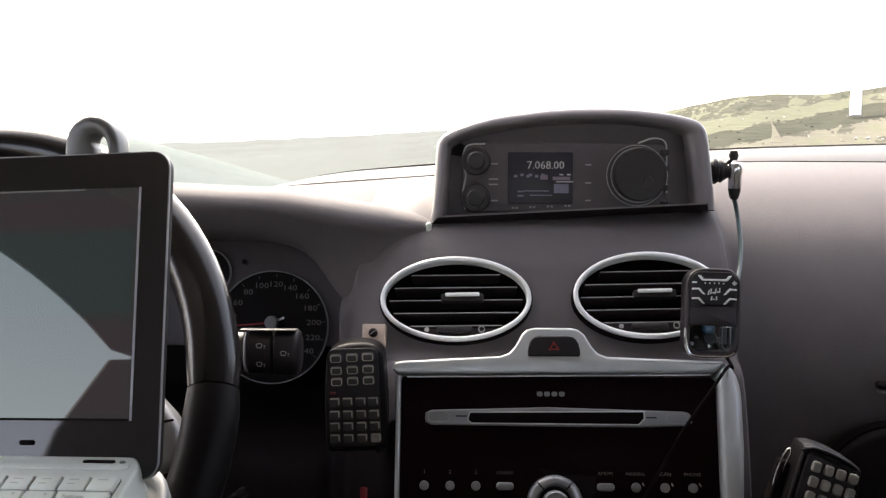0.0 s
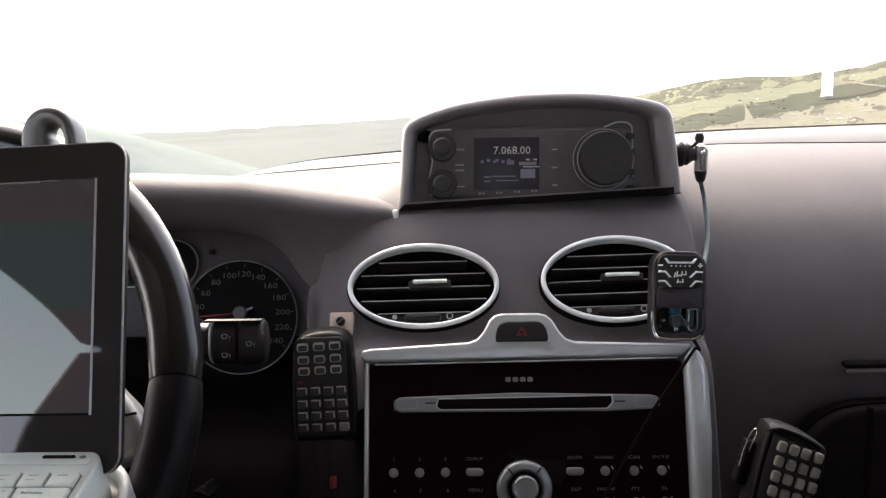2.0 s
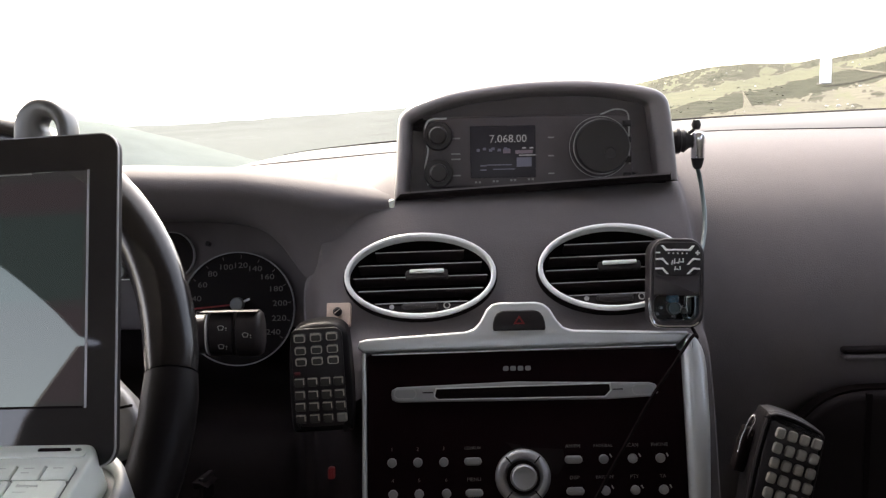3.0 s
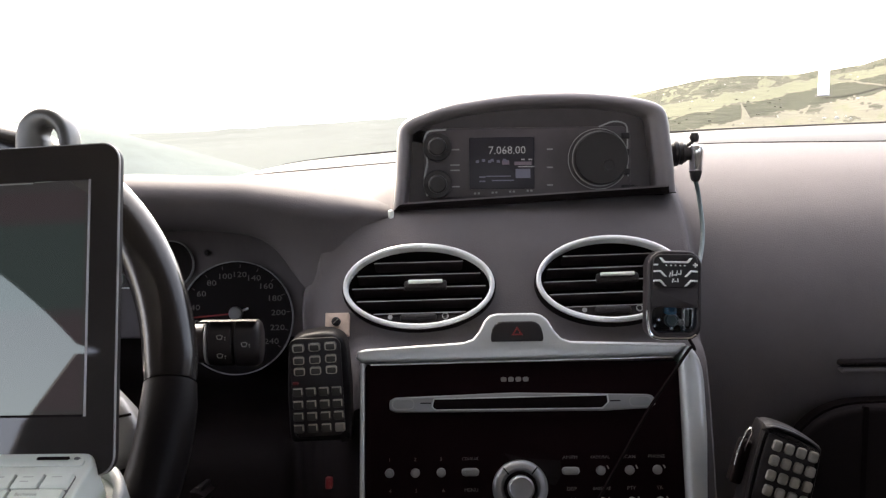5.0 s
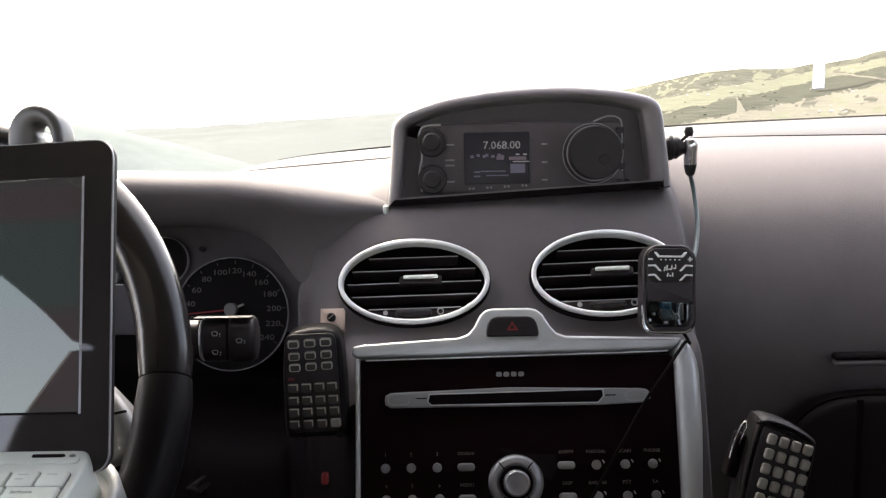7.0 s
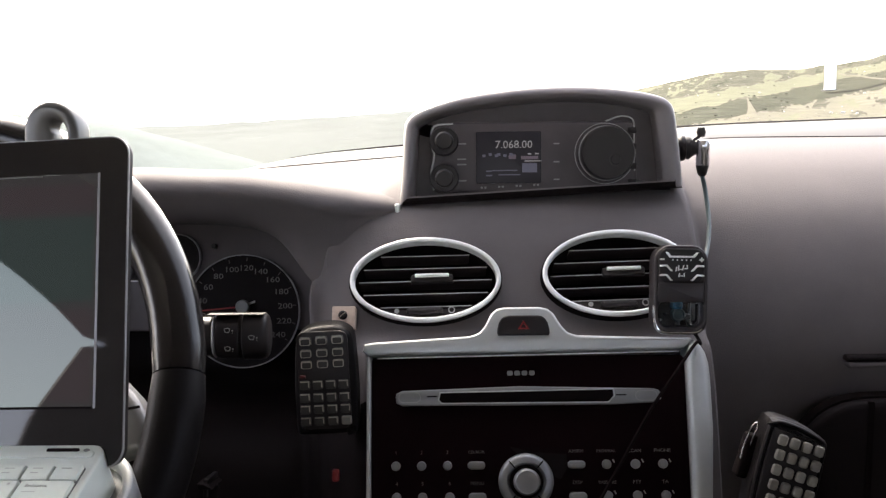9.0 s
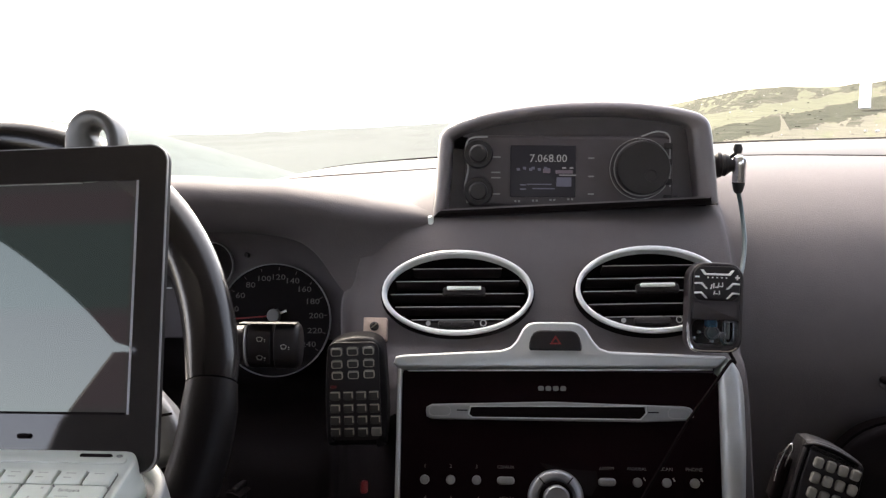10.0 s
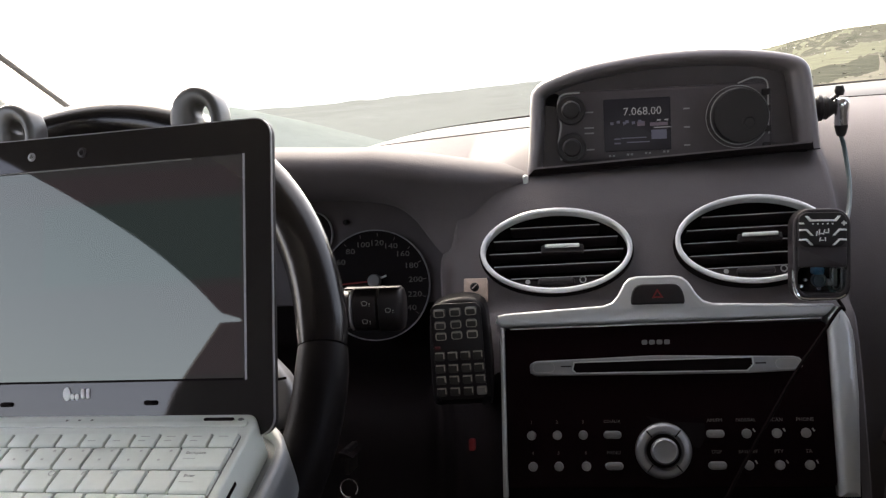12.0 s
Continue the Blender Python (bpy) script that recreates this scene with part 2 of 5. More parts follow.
def rounded(w, h, r, cx=0.0, cy=0.0, n=6):
    """Outline of a rounded rectangle."""
    r = min(r, w / 2 - 1e-5, h / 2 - 1e-5)
    pts = []
    for k, (sx, sy) in enumerate(((1, 1), (-1, 1), (-1, -1), (1, -1))):
        for i in range(n + 1):
            a = math.pi / 2 * (k + i / n)
            pts.append((cx + sx * (w / 2 - r) + r * math.cos(a), cy + sy * (h / 2 - r) + r * math.sin(a)))
    return pts


def oval(a, b, cx=0.0, cy=0.0, n=48):
    return [(cx + a * math.cos(2 * math.pi * i / n), cy + b * math.sin(2 * math.pi * i / n)) for i in range(n)]


def inset(pts, d):
    """Outline moved inwards by d (outline runs anticlockwise)."""
    n, out = len(pts), []
    for i in range(n):
        p, q, r = Vector(pts[i - 1]), Vector(pts[i]), Vector(pts[(i + 1) % n])
        e, f = (q - p), (r - q)
        e = e.normalized() if e.length > 1e-9 else f.normalized()
        f = f.normalized() if f.length > 1e-9 else e
        nrm = Vector((-(e.y + f.y), e.x + f.x))
        nrm = nrm.normalized() if nrm.length > 1e-9 else Vector((-e.y, e.x))
        c = max(0.4, nrm.dot(Vector((-e.y, e.x))))
        out.append((q.x + nrm.x * d / c, q.y + nrm.y * d / c))
    return out


def stack(bm, rings, m=None, caps=(True, True), mat=0):
    """Skin through rings of equal count: each is a list of points."""
    rows = [[bm.verts.new((m @ Vector(p)) if m else p) for p in ring] for ring in rings]
    n = len(rows[0])
    made = []
    for a, b in zip(rows, rows[1:]):
        for i in range(n):
            made.append(bm.faces.new((a[i], a[(i + 1) % n], b[(i + 1) % n], b[i])))
    if caps[0]:
        made.append(bm.faces.new(rows[0][::-1]))
    if caps[1]:
        made.append(bm.faces.new(rows[-1]))
    for f in made:
        f.material_index = mat
    return bm


def flat(pts, z):
    return [(x, y, z) for x, y in pts]


def slab(bm, pts, z0, z1, r=0.0, steps=3, m=None, mat=0, back=True):
    """A plate of outline pts from z0 to z1, its front edge rounded by r."""
    rings = [flat(pts, z0)]
    if r:
        for i in range(steps + 1):
            a = math.pi / 2 * i / steps
            rings.append(flat(inset(pts, r * (1 - math.cos(a))), z1 - r + r * math.sin(a)))
    else:
        rings.append(flat(pts, z1))
    return stack(bm, rings, m, (back, True), mat)


def frame_ring(bm, outer, inner, z0, z1, r=0.0, m=None, mat=0, steps=3):
    """A frame between two outlines of equal count, rounded in front by r."""
    rings = [flat(inner, z0), flat(outer, z0)]
    if r:
        for i in range(steps + 1):
            a = math.pi / 2 * i / steps
            rings.append(flat(inset(outer, r * (1 - math.cos(a))), z1 - r + r * math.sin(a)))
        for i in range(steps, -1, -1):
            a = math.pi / 2 * i / steps
            rings.append(flat(inset(inner, -r * (1 - math.cos(a))), z1 - r + r * math.sin(a)))
    else:
        rings += [flat(outer, z1), flat(inner, z1)]
    rings.append(flat(inner, z0))
    stack(bm, rings, m, (False, False), mat)
    bmesh.ops.remove_doubles(bm, verts=bm.verts, dist=1e-7)
    return bm


def lathe(bm, profile, m=None, n=32, mat=0):
    """Turned body: profile of (radius, height) along z."""
    rings = [[(max(r, 1e-5) * math.cos(2 * math.pi * i / n), max(r, 1e-5) * math.sin(2 * math.pi * i / n), z) for i in range(n)] for r, z in profile]
    return stack(bm, rings, m, (True, True), mat)


def smooth_path(points, n):
    """Catmull-Rom through points."""
    pts = [Vector(p) for p in points]
    pts = [pts[0] * 2 - pts[1]] + pts + [pts[-1] * 2 - pts[-2]]
    out = []
    for i in range(1, len(pts) - 2):
        a, b, c, d = pts[i - 1:i + 3]
        for k in range(n):
            t = k / n
            out.append(0.5 * (2 * b + (c - a) * t + (2 * a - 5 * b + 4 * c - d) * t * t + (3 * b - a - 3 * c + d) * t ** 3))
    return out + [pts[-2]]


def tube(bm, path, radius, n=12, m=None, mat=0, squash=1.0):
    path = [Vector(p) for p in path]
    rings, side = [], None
    for i, p in enumerate(path):
        d = (path[min(i + 1, len(path) - 1)] - path[max(i - 1, 0)]).normalized()
        if side is None:
            side = d.orthogonal().normalized()
        side = (side - d * side.dot(d)).normalized()
        up = d.cross(side)
        r = radius(i / (len(path) - 1)) if callable(radius) else radius
        rings.append([p + side * (r * math.cos(2 * math.pi * k / n)) + up * (r * squash * math.sin(2 * math.pi * k / n)) for k in range(n)])
    return stack(bm, rings, m, (True, True), mat)


def rbox(bm, w, h, d, r, cx=0.0, cy=0.0, z0=0.0, corner=None, m=None, mat=0):
    """Block with rounded corners seen from the front and rounded front edges."""
    return slab(bm, rounded(w, h, corner if corner is not None else r, cx, cy), z0, z0 + d, r, 3, m, mat)


def words(text, size, x, y, z, m, mat, parent, name="lettering", label="", align="CENTER", thick=0.0001):
    cu = bpy.data.curves.new(name, "FONT")
    cu.body, cu.size, cu.align_x, cu.align_y, cu.extrude, cu.resolution_u = text, size, align, "CENTER", thick, 2
    tmp = new("tmp", cu)
    me = bpy.data.meshes.new_from_object(tmp)
    bpy.data.objects.remove(tmp)
    bpy.data.curves.remove(cu)
    me.name = name
    me.transform(m @ Matrix.Translation((x, y, z)))
    me.materials.append(mat)
    ob = new(name, me)
    ob.parent = parent
    return tagged(ob, label)


def bars(bm, spec, z, m=None, thick=0.0002):
    """Small raised bars: (x, y, width, height)."""
    for x, y, w, h in spec:
        slab(bm, [(x - w / 2, y - h / 2), (x + w / 2, y - h / 2), (x + w / 2, y + h / 2), (x - w / 2, y + h / 2)][::1], z, z + thick, 0, m=m)
    return bm


def lerp_table(table, x):
    if x <= table[0][0]:
        return table[0][1]
    for (a, p), (b, q) in zip(table, table[1:]):
        if x <= b:
            t = (x - a) / (b - a)
            return p + (q - p) * t
    return table[-1][1]


def soft_table(table, x):
    return sum(lerp_table(table, x + 0.012 * k) for k in range(-3, 4)) / 7


def ease(t):
    t = max(0.0, min(1.0, t))
    return t * t * (3 - 2 * t)


def sheet(bm, rows, mat=0):
    """Open skin through rows of points."""
    vs = [[bm.verts.new(p) for p in row] for row in rows]
    for a, b in zip(vs, vs[1:]):
        for i in range(len(a) - 1):
            bm.faces.new((a[i], a[i + 1], b[i + 1], b[i])).material_index = mat
    return bm


def wall(bm, outline, holes, axis, at, thick):
    """A wall with openings: outline and holes as (along, up) in the plane axis = at."""
    def v(p, k):
        return (at + k, p[0], p[1]) if axis == "x" else (p[0], at + k, p[1])
    loops = [outline] + holes
    for k in (0.0, thick):
        edges = []
        for loop in loops:
            vs = [bm.verts.new(v(p, k)) for p in loop]
            edges += [bm.edges.new((vs[i], vs[(i + 1) % len(vs)])) for i in range(len(vs))]
        bmesh.ops.triangle_fill(bm, use_beauty=True, edges=edges)
    for loop in loops:
        n = len(loop)
        for i in range(n):
            p, q = loop[i], loop[(i + 1) % n]
            bm.faces.new([bm.verts.new(v(*c)) for c in ((p, 0.0), (q, 0.0), (q, thick), (p, thick))])
    bmesh.ops.remove_doubles(bm, verts=bm.verts, dist=1e-6)
    return bm

# ================================================================ the land outside
SKYLINE = [(-180, -1.2), (-60, -1.6), (-30, -1.3), (-14, -1.0), (-5.8, -0.6), (5, 0.05), (11.2, 0.78), (14.8, 1.55), (17, 1.68), (19.2, 1.64),
           (21.2, 1.85), (23.9, 2.38), (30, 2.7), (45, 2.2), (90, 0.5), (180, -1.2)]
FLAT, RIDGE = 25.0, 900.0


def land(az, r):
    """Height of the ground at a bearing (degrees) and a distance from the car."""
    if r <= FLAT:
        return 0.0
    el0 = math.degrees(math.atan(-1.1 / FLAT))
    top = lerp_table(SKYLINE, az) + 0.05 * noise.noise(Vector((az * 0.7, 0.3, 0.0)))
    if r <= RIDGE:
        t = math.log(r / FLAT) / math.log(RIDGE / FLAT)
        el = el0 + (top - el0) * t
        z = 1.1 + r * math.tan(radians(el))
        return z + 0.012 * r * 0.1 * noise.noise(Vector((az * 0.9, t * 9, 2.0)))
    z = 1.1 + RIDGE * math.tan(radians(top))
    return z - (r - RIDGE) * 0.035


def cover(az, r):
    """Which growth covers the ground there."""
    spot = noise.noise(Vector((r * math.sin(radians(az)) / 45, r * math.cos(radians(az)) / 45, 7.0)))
    if r < 40:
        return 4 if -40 < az < 8 else 3
    if az < -40 or az > 50:
        return 1 if spot > 0.3 else (3 if spot < -0.25 else (0 if spot < 0.1 else 2))
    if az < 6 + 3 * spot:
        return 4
    t = math.log(max(r, FLAT) / FLAT) / math.log(RIDGE / FLAT)
    el = math.degrees(math.atan((land(az, r) - 1.1) / r)) + 0.16 * noise.noise(Vector((az * 1.1, t * 12, 5.0))) + 0.1 * noise.noise(Vector((az * 5, t * 40, 1.0)))
    band = -0.97 + 0.202 * (az - 13.4)
    mix = noise.noise(Vector((az * 0.8 + 3, t * 9, 2.0))) + 0.4 * noise.noise(Vector((az * 4, t * 30, 4.0)))
    if el < band - 0.45:
        return 0 if mix > 0.3 else (2 if mix < -0.38 else 3)
    if el < band + 0.42:
        return 1
    if el < band + 1.2 - 0.03 * (az - 13):
        return 2 if mix > 0.42 else 0
    return 0 if mix > 0.22 else (1 if mix < -0.4 else 2)


bm = bmesh.new()
AZ = [a for a in range(-180, -36, 6)] + [-36 + 0.25 * i for i in range(0, 168)] + [6 + 0.06 * i for i in range(0, 500)] + [36 + 0.25 * i for i in range(0, 25)] + [a for a in range(42, 181, 6)]
RAD = [3.0, 8.0, 16.0] + [FLAT * (RIDGE / FLAT) ** (i / 200) for i in range(201)] + [1000, 1300, 1800, 2600, 4200]
grid = [[bm.verts.new((r * math.sin(radians(a)), r * math.cos(radians(a)), land(a, r))) for a in AZ[:-1]] for r in RAD]
for j in range(len(RAD) - 1):
    for i in range(len(AZ) - 1):
        k = (i + 1) % (len(AZ) - 1)
        f = bm.faces.new((grid[j][i], grid[j + 1][i], grid[j + 1][k], grid[j][k]))
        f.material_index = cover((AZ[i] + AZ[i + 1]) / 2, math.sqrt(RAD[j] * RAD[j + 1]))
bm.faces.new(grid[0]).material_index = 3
tagged(part("ground", bm, [PASTURE, SCRUB, HEATH, TAN, FARFIELD_HAZED], smooth=180), "rolling pasture and scrub hillside below a pale sky", "ground", kind="structure")

# glowing sheet that closes the view, standing in for a far hazy ridge
bm = bmesh.new()
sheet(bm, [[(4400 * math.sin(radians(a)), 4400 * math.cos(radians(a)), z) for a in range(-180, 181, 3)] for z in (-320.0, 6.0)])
tagged(part("backdrop", bm, HAZE_GLOW, smooth=180), "pale glowing sheet standing in for haze over the far land", "haze", kind="structure")

# grassy rise beside the road
bm = bmesh.new()
rise = []
for j in range(25):
    v = j / 24 * 2 - 1
    rise.append([])
    for i in range(49):
        u = i / 48 * 2 - 1
        r2 = min(1.0, u * u + v * v)
        h = 1.05 * (1 - r2) ** 1.2 + (0.05 * noise.noise(Vector((u * 6, v * 6, 0))) if r2 < 1 else 0)
        rise[-1].append(((-8.2 + 5.2 * u), 18.0 + 3.5 * v, h - 0.05))
sheet(bm, rise)
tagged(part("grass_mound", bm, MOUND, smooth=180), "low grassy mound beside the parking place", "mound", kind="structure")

# pale track up the slope
bm = bmesh.new()
rows = []
for i in range(25):
    t = i / 24
    r = 95.0 * (250.0 / 95.0) ** t
    a0, w = 16.72 + 0.1 * math.sin(t * 3), 0.62 * (1 - t) ** 1.3 + 0.06
    rows.append([(r * math.sin(radians(a0 + w * k / 3)), r * math.cos(radians(a0 + w * k / 3)), land(a0 + w * k / 3, r) + 0.06) for k in range(4)])
sheet(bm, rows)
tagged(part("track", bm, TAN, smooth=180), "pale dirt track up the grassy slope", "track", kind="structure")

def distance(az, el):
    """How far the slope lies where it shows at a height of el degrees over level."""
    el0, top = math.degrees(math.atan(-1.1 / FLAT)), lerp_table(SKYLINE, az)
    return FLAT * (RIDGE / FLAT) ** min(0.98, (el - el0) / (top - el0))


# earth road past the tower, and the hedge along the lower field
for name, way, wide, mat, label, category in (
        ("track", [(20.6, 1.5), (21.3, 1.38), (22.6, 1.2), (23.9, 0.9), (26, 0.5)], 0.09, TAN, "pale earth road across the hillside", "road"),
        ("hedge_strip", [(20.8, 0.34), (21.2, 0.4), (22.1, 0.5), (23.9, 0.88), (26, 1.2)], 0.07, SCRUB, "dark overgrown strip along the field edge", "hedge")):
    rows = []
    for i in range(61):
        a = way[0][0] + (way[-1][0] - way[0][0]) * i / 60
        e = lerp_table(way, a) + 0.03 * noise.noise(Vector((a * 3, 1, 0)))
        half = wide * (1 + 0.5 * noise.noise(Vector((a * 5, 4, 0)))) / 2
        ends = [distance(a, e - half), distance(a, e + half)]
        rows.append([(r * math.sin(radians(a)), r * math.cos(radians(a)), land(a, r) + 0.35) for r in (ends[0], ends[0] * 0.67 + ends[1] * 0.33, ends[0] * 0.33 + ends[1] * 0.67, ends[1])])
    bm = sheet(bmesh.new(), rows)
    tagged(part(name, bm, mat, smooth=180), label, category, kind="structure")

# bushes and pale stones on the hillside
rng = random.Random(4)


def clumps(name, count, mat, size, label, category, keep):
    bm = bmesh.new()
    n = 0
    while n < count:
        az, t = rng.uniform(10, 32), rng.uniform(0.3, 0.985)
        r = FLAT * (RIDGE / FLAT) ** t
        if cover(az, r) not in keep:
            continue
        n += 1
        s = size * rng.choice((0.4, 0.6, 0.8, 1.0, 1.4, 2.2)) * (r / 400) ** 0.5
        c = Vector((r * math.sin(radians(az)), r * math.cos(radians(az)), land(az, r) + s * 0.25))
        for _ in range(3 if name == "bushes" else 1):
            got = bmesh.ops.create_icosphere(bm, subdivisions=1, radius=s * rng.uniform(0.6, 1.0))
            off = Vector((rng.uniform(-s, s), rng.uniform(-s, s), rng.uniform(-0.1, 0.3) * s))
            for v in got["verts"]:
                k = 1 + 0.35 * noise.noise(v.co / s * 1.7 + c)
                v.co = Vector((v.co.x * k * 1.5, v.co.y * k * 1.2, v.co.z * k * 0.8)) + c + off
    return tagged(part(name, bm, mat, smooth=0), label, category, kind="stuff")


clumps("bushes", 140, BUSH, 0.15, "scattered dark green bushes on the hillside", "bushes", (0, 1, 2))
clumps("stones", 110, ROCK, 0.19, "scattered pale stones on the hillside", "stones", (0, 2, 3))

# white tower on the hill
az, r = 20.97, 290.0
tower = thing("wind_turbine_tower", Matrix.Translation((r * math.sin(radians(az)), r * math.cos(radians(az)), land(az, r) - 0.4)),
              "tall white tubular wind turbine tower on the hillside", "tower")
part("shaft", lathe(bmesh.new(), [(1.5, 0.3), (1.46, 4), (1.36, 25), (1.1, 62)], n=40), TOWER, tower)
part("foundation", lathe(bmesh.new(), [(2.2, -2.0), (2.2, 0.55), (2.1, 0.7)], n=40), CONCRETE, tower, "dark concrete foundation ring")

# ================================================================ the car's shell
LINE = [(-0.75, 1.0), (-0.30, 1.015), (-0.215, 1.034), (-0.05, 1.046), (0.12, 1.056), (0.3, 1.0625), (0.75, 1.061)]     # edge of the dash top at y 1.05
GLASS = [(-0.75, 1.0), (-0.30, 1.012), (-0.21, 1.034), (-0.17, 1.043), (-0.05, 1.053), (0.32, 1.0735), (0.53, 1.0795), (0.75, 1.08)]    # foot of the windscreen at y 1.15

bm = bmesh.new()
rows = []
for j in range(13):
    t = j / 12
    rows.append([])
    for i in range(31):
        x = -0.76 + 1.54 * i / 30
        bow = 0.10 * (1 - ((x - 0.01) / 0.77) ** 2) * (1 - 0.5 * t)
        rows[-1].append((x * (1 - 0.12 * t), 1.10 + bow - 0.54 * t, lerp_table(GLASS, x) - 0.012 + (1.42 - 1.05) * t + 0.02 * math.sin(math.pi * t)))
sheet(bm, rows)
ob = tagged(part("windscreen", bm, SCREEN_GLASS, smooth=180), "sloping car windscreen with a faint pale film added for haze", "windscreen", kind="structure")

DRIVER_WINDOW = [(-0.13, 0.95), (0.95, 0.95), (0.95, 1.07), (0.75, 1.15), (0.62, 1.185)]
DRIVER_WINDOW += [(p.x, p.y) for p in smooth_path([(0.55, 1.196, 0), (0.5, 1.236, 0), (0.42, 1.255, 0), (0.2, 1.26, 0), (0.06, 1.258, 0), (-0.06, 1.248, 0), (-0.16, 1.229, 0), (-0.237, 1.206, 0)], 6)]
DRIVER_WINDOW += [(-0.285, 1.211), (-0.285, 1.207), (-0.237, 1.192), (-0.2, 1.135), (-0.165, 1.08)]
SIDE = [(1.2, 0.25), (1.2, 1.03), (0.60, 1.41), (-1.9, 1.41), (-1.9, 0.25)]
tagged(part("wall_left", wall(bmesh.new(), SIDE, [DRIVER_WINDOW], "x", -0.735, 0.004), DOOR, smooth=20), "driver side door lining with its window", "door wall", kind="structure")
tagged(part("wall_right", wall(bmesh.new(), SIDE, [[(-0.42, 1.15), (0.35, 1.15), (0.35, 1.26), (0.3, 1.29), (-0.42, 1.29)]], "x", 0.78, 0.04), DOOR, smooth=20),
       "passenger side door lining with its window", "door wall", kind="structure")
tagged(part("wall_back", wall(bmesh.new(), [(-0.76, 0.25), (0.82, 0.25), (0.82, 1.41), (-0.76, 1.41)], [[(-0.58, 1.02), (0.64, 1.02), (0.58, 1.36), (-0.52, 1.36)]], "y", -1.94, 0.04), DOOR, smooth=20),
       "rear wall of the cabin with the rear window", "rear wall", kind="structure")
# added, out of view: keeps rear-window light off the lower dashboard
bm = bmesh.new()
bmesh.ops.create_cube(bm, size=1, matrix=Matrix.Translation((0.025, -0.36, 0.645)) @ Matrix.Diagonal((1.5, 0.06, 0.79, 1)))
tagged(part("wall_middle", bm, DOOR, smooth=0), "unseen low dark wall added to block rear window light", "low wall", kind="structure")
bm = bmesh.new()
bmesh.ops.create_cube(bm, size=1, matrix=Matrix.Translation((0.03, -0.66, 1.43)) @ Matrix.Diagonal((1.58, 2.56, 0.035, 1)))
tagged(part("ceiling", bm, HEADLINER, smooth=0), "light grey cloth headliner", "ceiling", kind="structure")
bm = bmesh.new()
bmesh.ops.create_cube(bm, size=1, matrix=Matrix.Translation((0.03, -0.37, 0.235)) @ Matrix.Diagonal((1.58, 3.14, 0.03, 1)))
tagged(part("floor", bm, CARPET, smooth=0), "dark carpeted car floor", "floor", kind="structure")
bm = bmesh.new()
bmesh.ops.create_cube(bm, size=1, matrix=Matrix.Translation((0.03, 1.215, 0.63)) @ Matrix.Diagonal((1.5, 0.03, 0.78, 1)))
tagged(part("wall_front", bm, MATT, smooth=0), "dark bulkhead behind the dashboard", "bulkhead", kind="structure")

# roof pillar beside the driver, with its rubber seal
pillar = thing("roof_pillar", Matrix.Translation((-0.68, 1.15, 1.03)), "pale cloth-lined windscreen pillar with a dark rubber seal", "pillar", kind="structure")
bm = bmesh.new()
path = [Vector((0.0, 0.05, 0.0)), Vector((0.015, -0.12, 0.068)), Vector((0.045, -0.4, 0.195)), Vector((0.08, -0.74, 0.37))]
tube(bm, smooth_path(path, 8), 0.036, n=20, squash=0.6)
part("lining", bm, TRIM_CLOTH, pillar)
bm = bmesh.new()
a = Vector((-0.6307, 1.2, 1.0945)) - Vector((-0.68, 1.15, 1.03))
b = Vector((-0.5929, 1.0, 1.148)) - Vector((-0.68, 1.15, 1.03))
tube(bm, [a + (a - b) * 0.1, a, (a + b) / 2, b, b + (b - a) * 2.6], 0.0037, n=8)
part("seal", bm, CABLE_BLACK, pillar, "thin dark rubber seal")

# ================================================================ dashboard
# stations across the car: nine (y, z) points from the footwell up to the windscreen
DEEP = [(0.70, 0.60), (0.74, 0.76), (0.78, 0.835), (0.90, 0.85), (0.925, 0.90), (0.93, 0.95), (0.935, 0.99), (0.945, 1.016), (1.04, 1.03)]
DRIVER = [(0.66, 0.60), (0.70, 0.76), (0.735, 0.86), (0.76, 0.92), (0.775, 0.96), (0.788, 0.99), (0.80, 1.012), (0.86, 1.03), (1.04, 1.046)]
CENTRE = [(0.60, 0.60), (0.66, 0.78), (0.705, 0.905), (0.737, 0.930), (0.760, 0.965), (0.785, 1.002), (0.825, 1.028), (0.90, 1.043), (1.04, 1.053)]
GUEST = [(0.85, 0.60), (0.83, 0.76), (0.806, 0.845), (0.798, 0.900), (0.814, 0.955), (0.850, 1.002), (0.905, 1.034), (0.965, 1.052), (1.04, 1.0605)]
STATIONS = [(-0.75, DRIVER), (-0.44, DRIVER), (-0.425, DEEP), (-0.136, DEEP), (-0.113, DRIVER), (-0.075, CENTRE), (0.193, CENTRE), (0.213, GUEST), (0.75, GUEST)]


EDGE = [(0.60, 0.02), (0.83, 0.02), (0.86, 0.016), (0.92, 0.007), (0.945, 0.003), (0.96, 0.004), (0.99, 0.018), (1.02, 0.033), (1.05, 0.036)]   # slant of the instrument recess


def dash_at(x, least=-1.0):
    pts = []
    for i in range(9):
        xe = x - (sum(lerp_table(EDGE, DRIVER[i][1] + 0.008 * k) for k in (-2, -1, 0, 1, 2)) / 5 if -0.30 < x < 0.0 else 0.0)
        xe = max(xe, least)
        for (a, p), (b, q) in zip(STATIONS, STATIONS[1:]):
            if xe <= b or b == STATIONS[-1][0]:
                t = ease((xe - a) / (b - a))
                pts.append(Vector((0, p[i][0] + (q[i][0] - p[i][0]) * t, p[i][1] + (q[i][1] - p[i][1]) * t)))
                break
    pts[-1].z = lerp_table(LINE, x)
    return smooth_path(pts, 5)


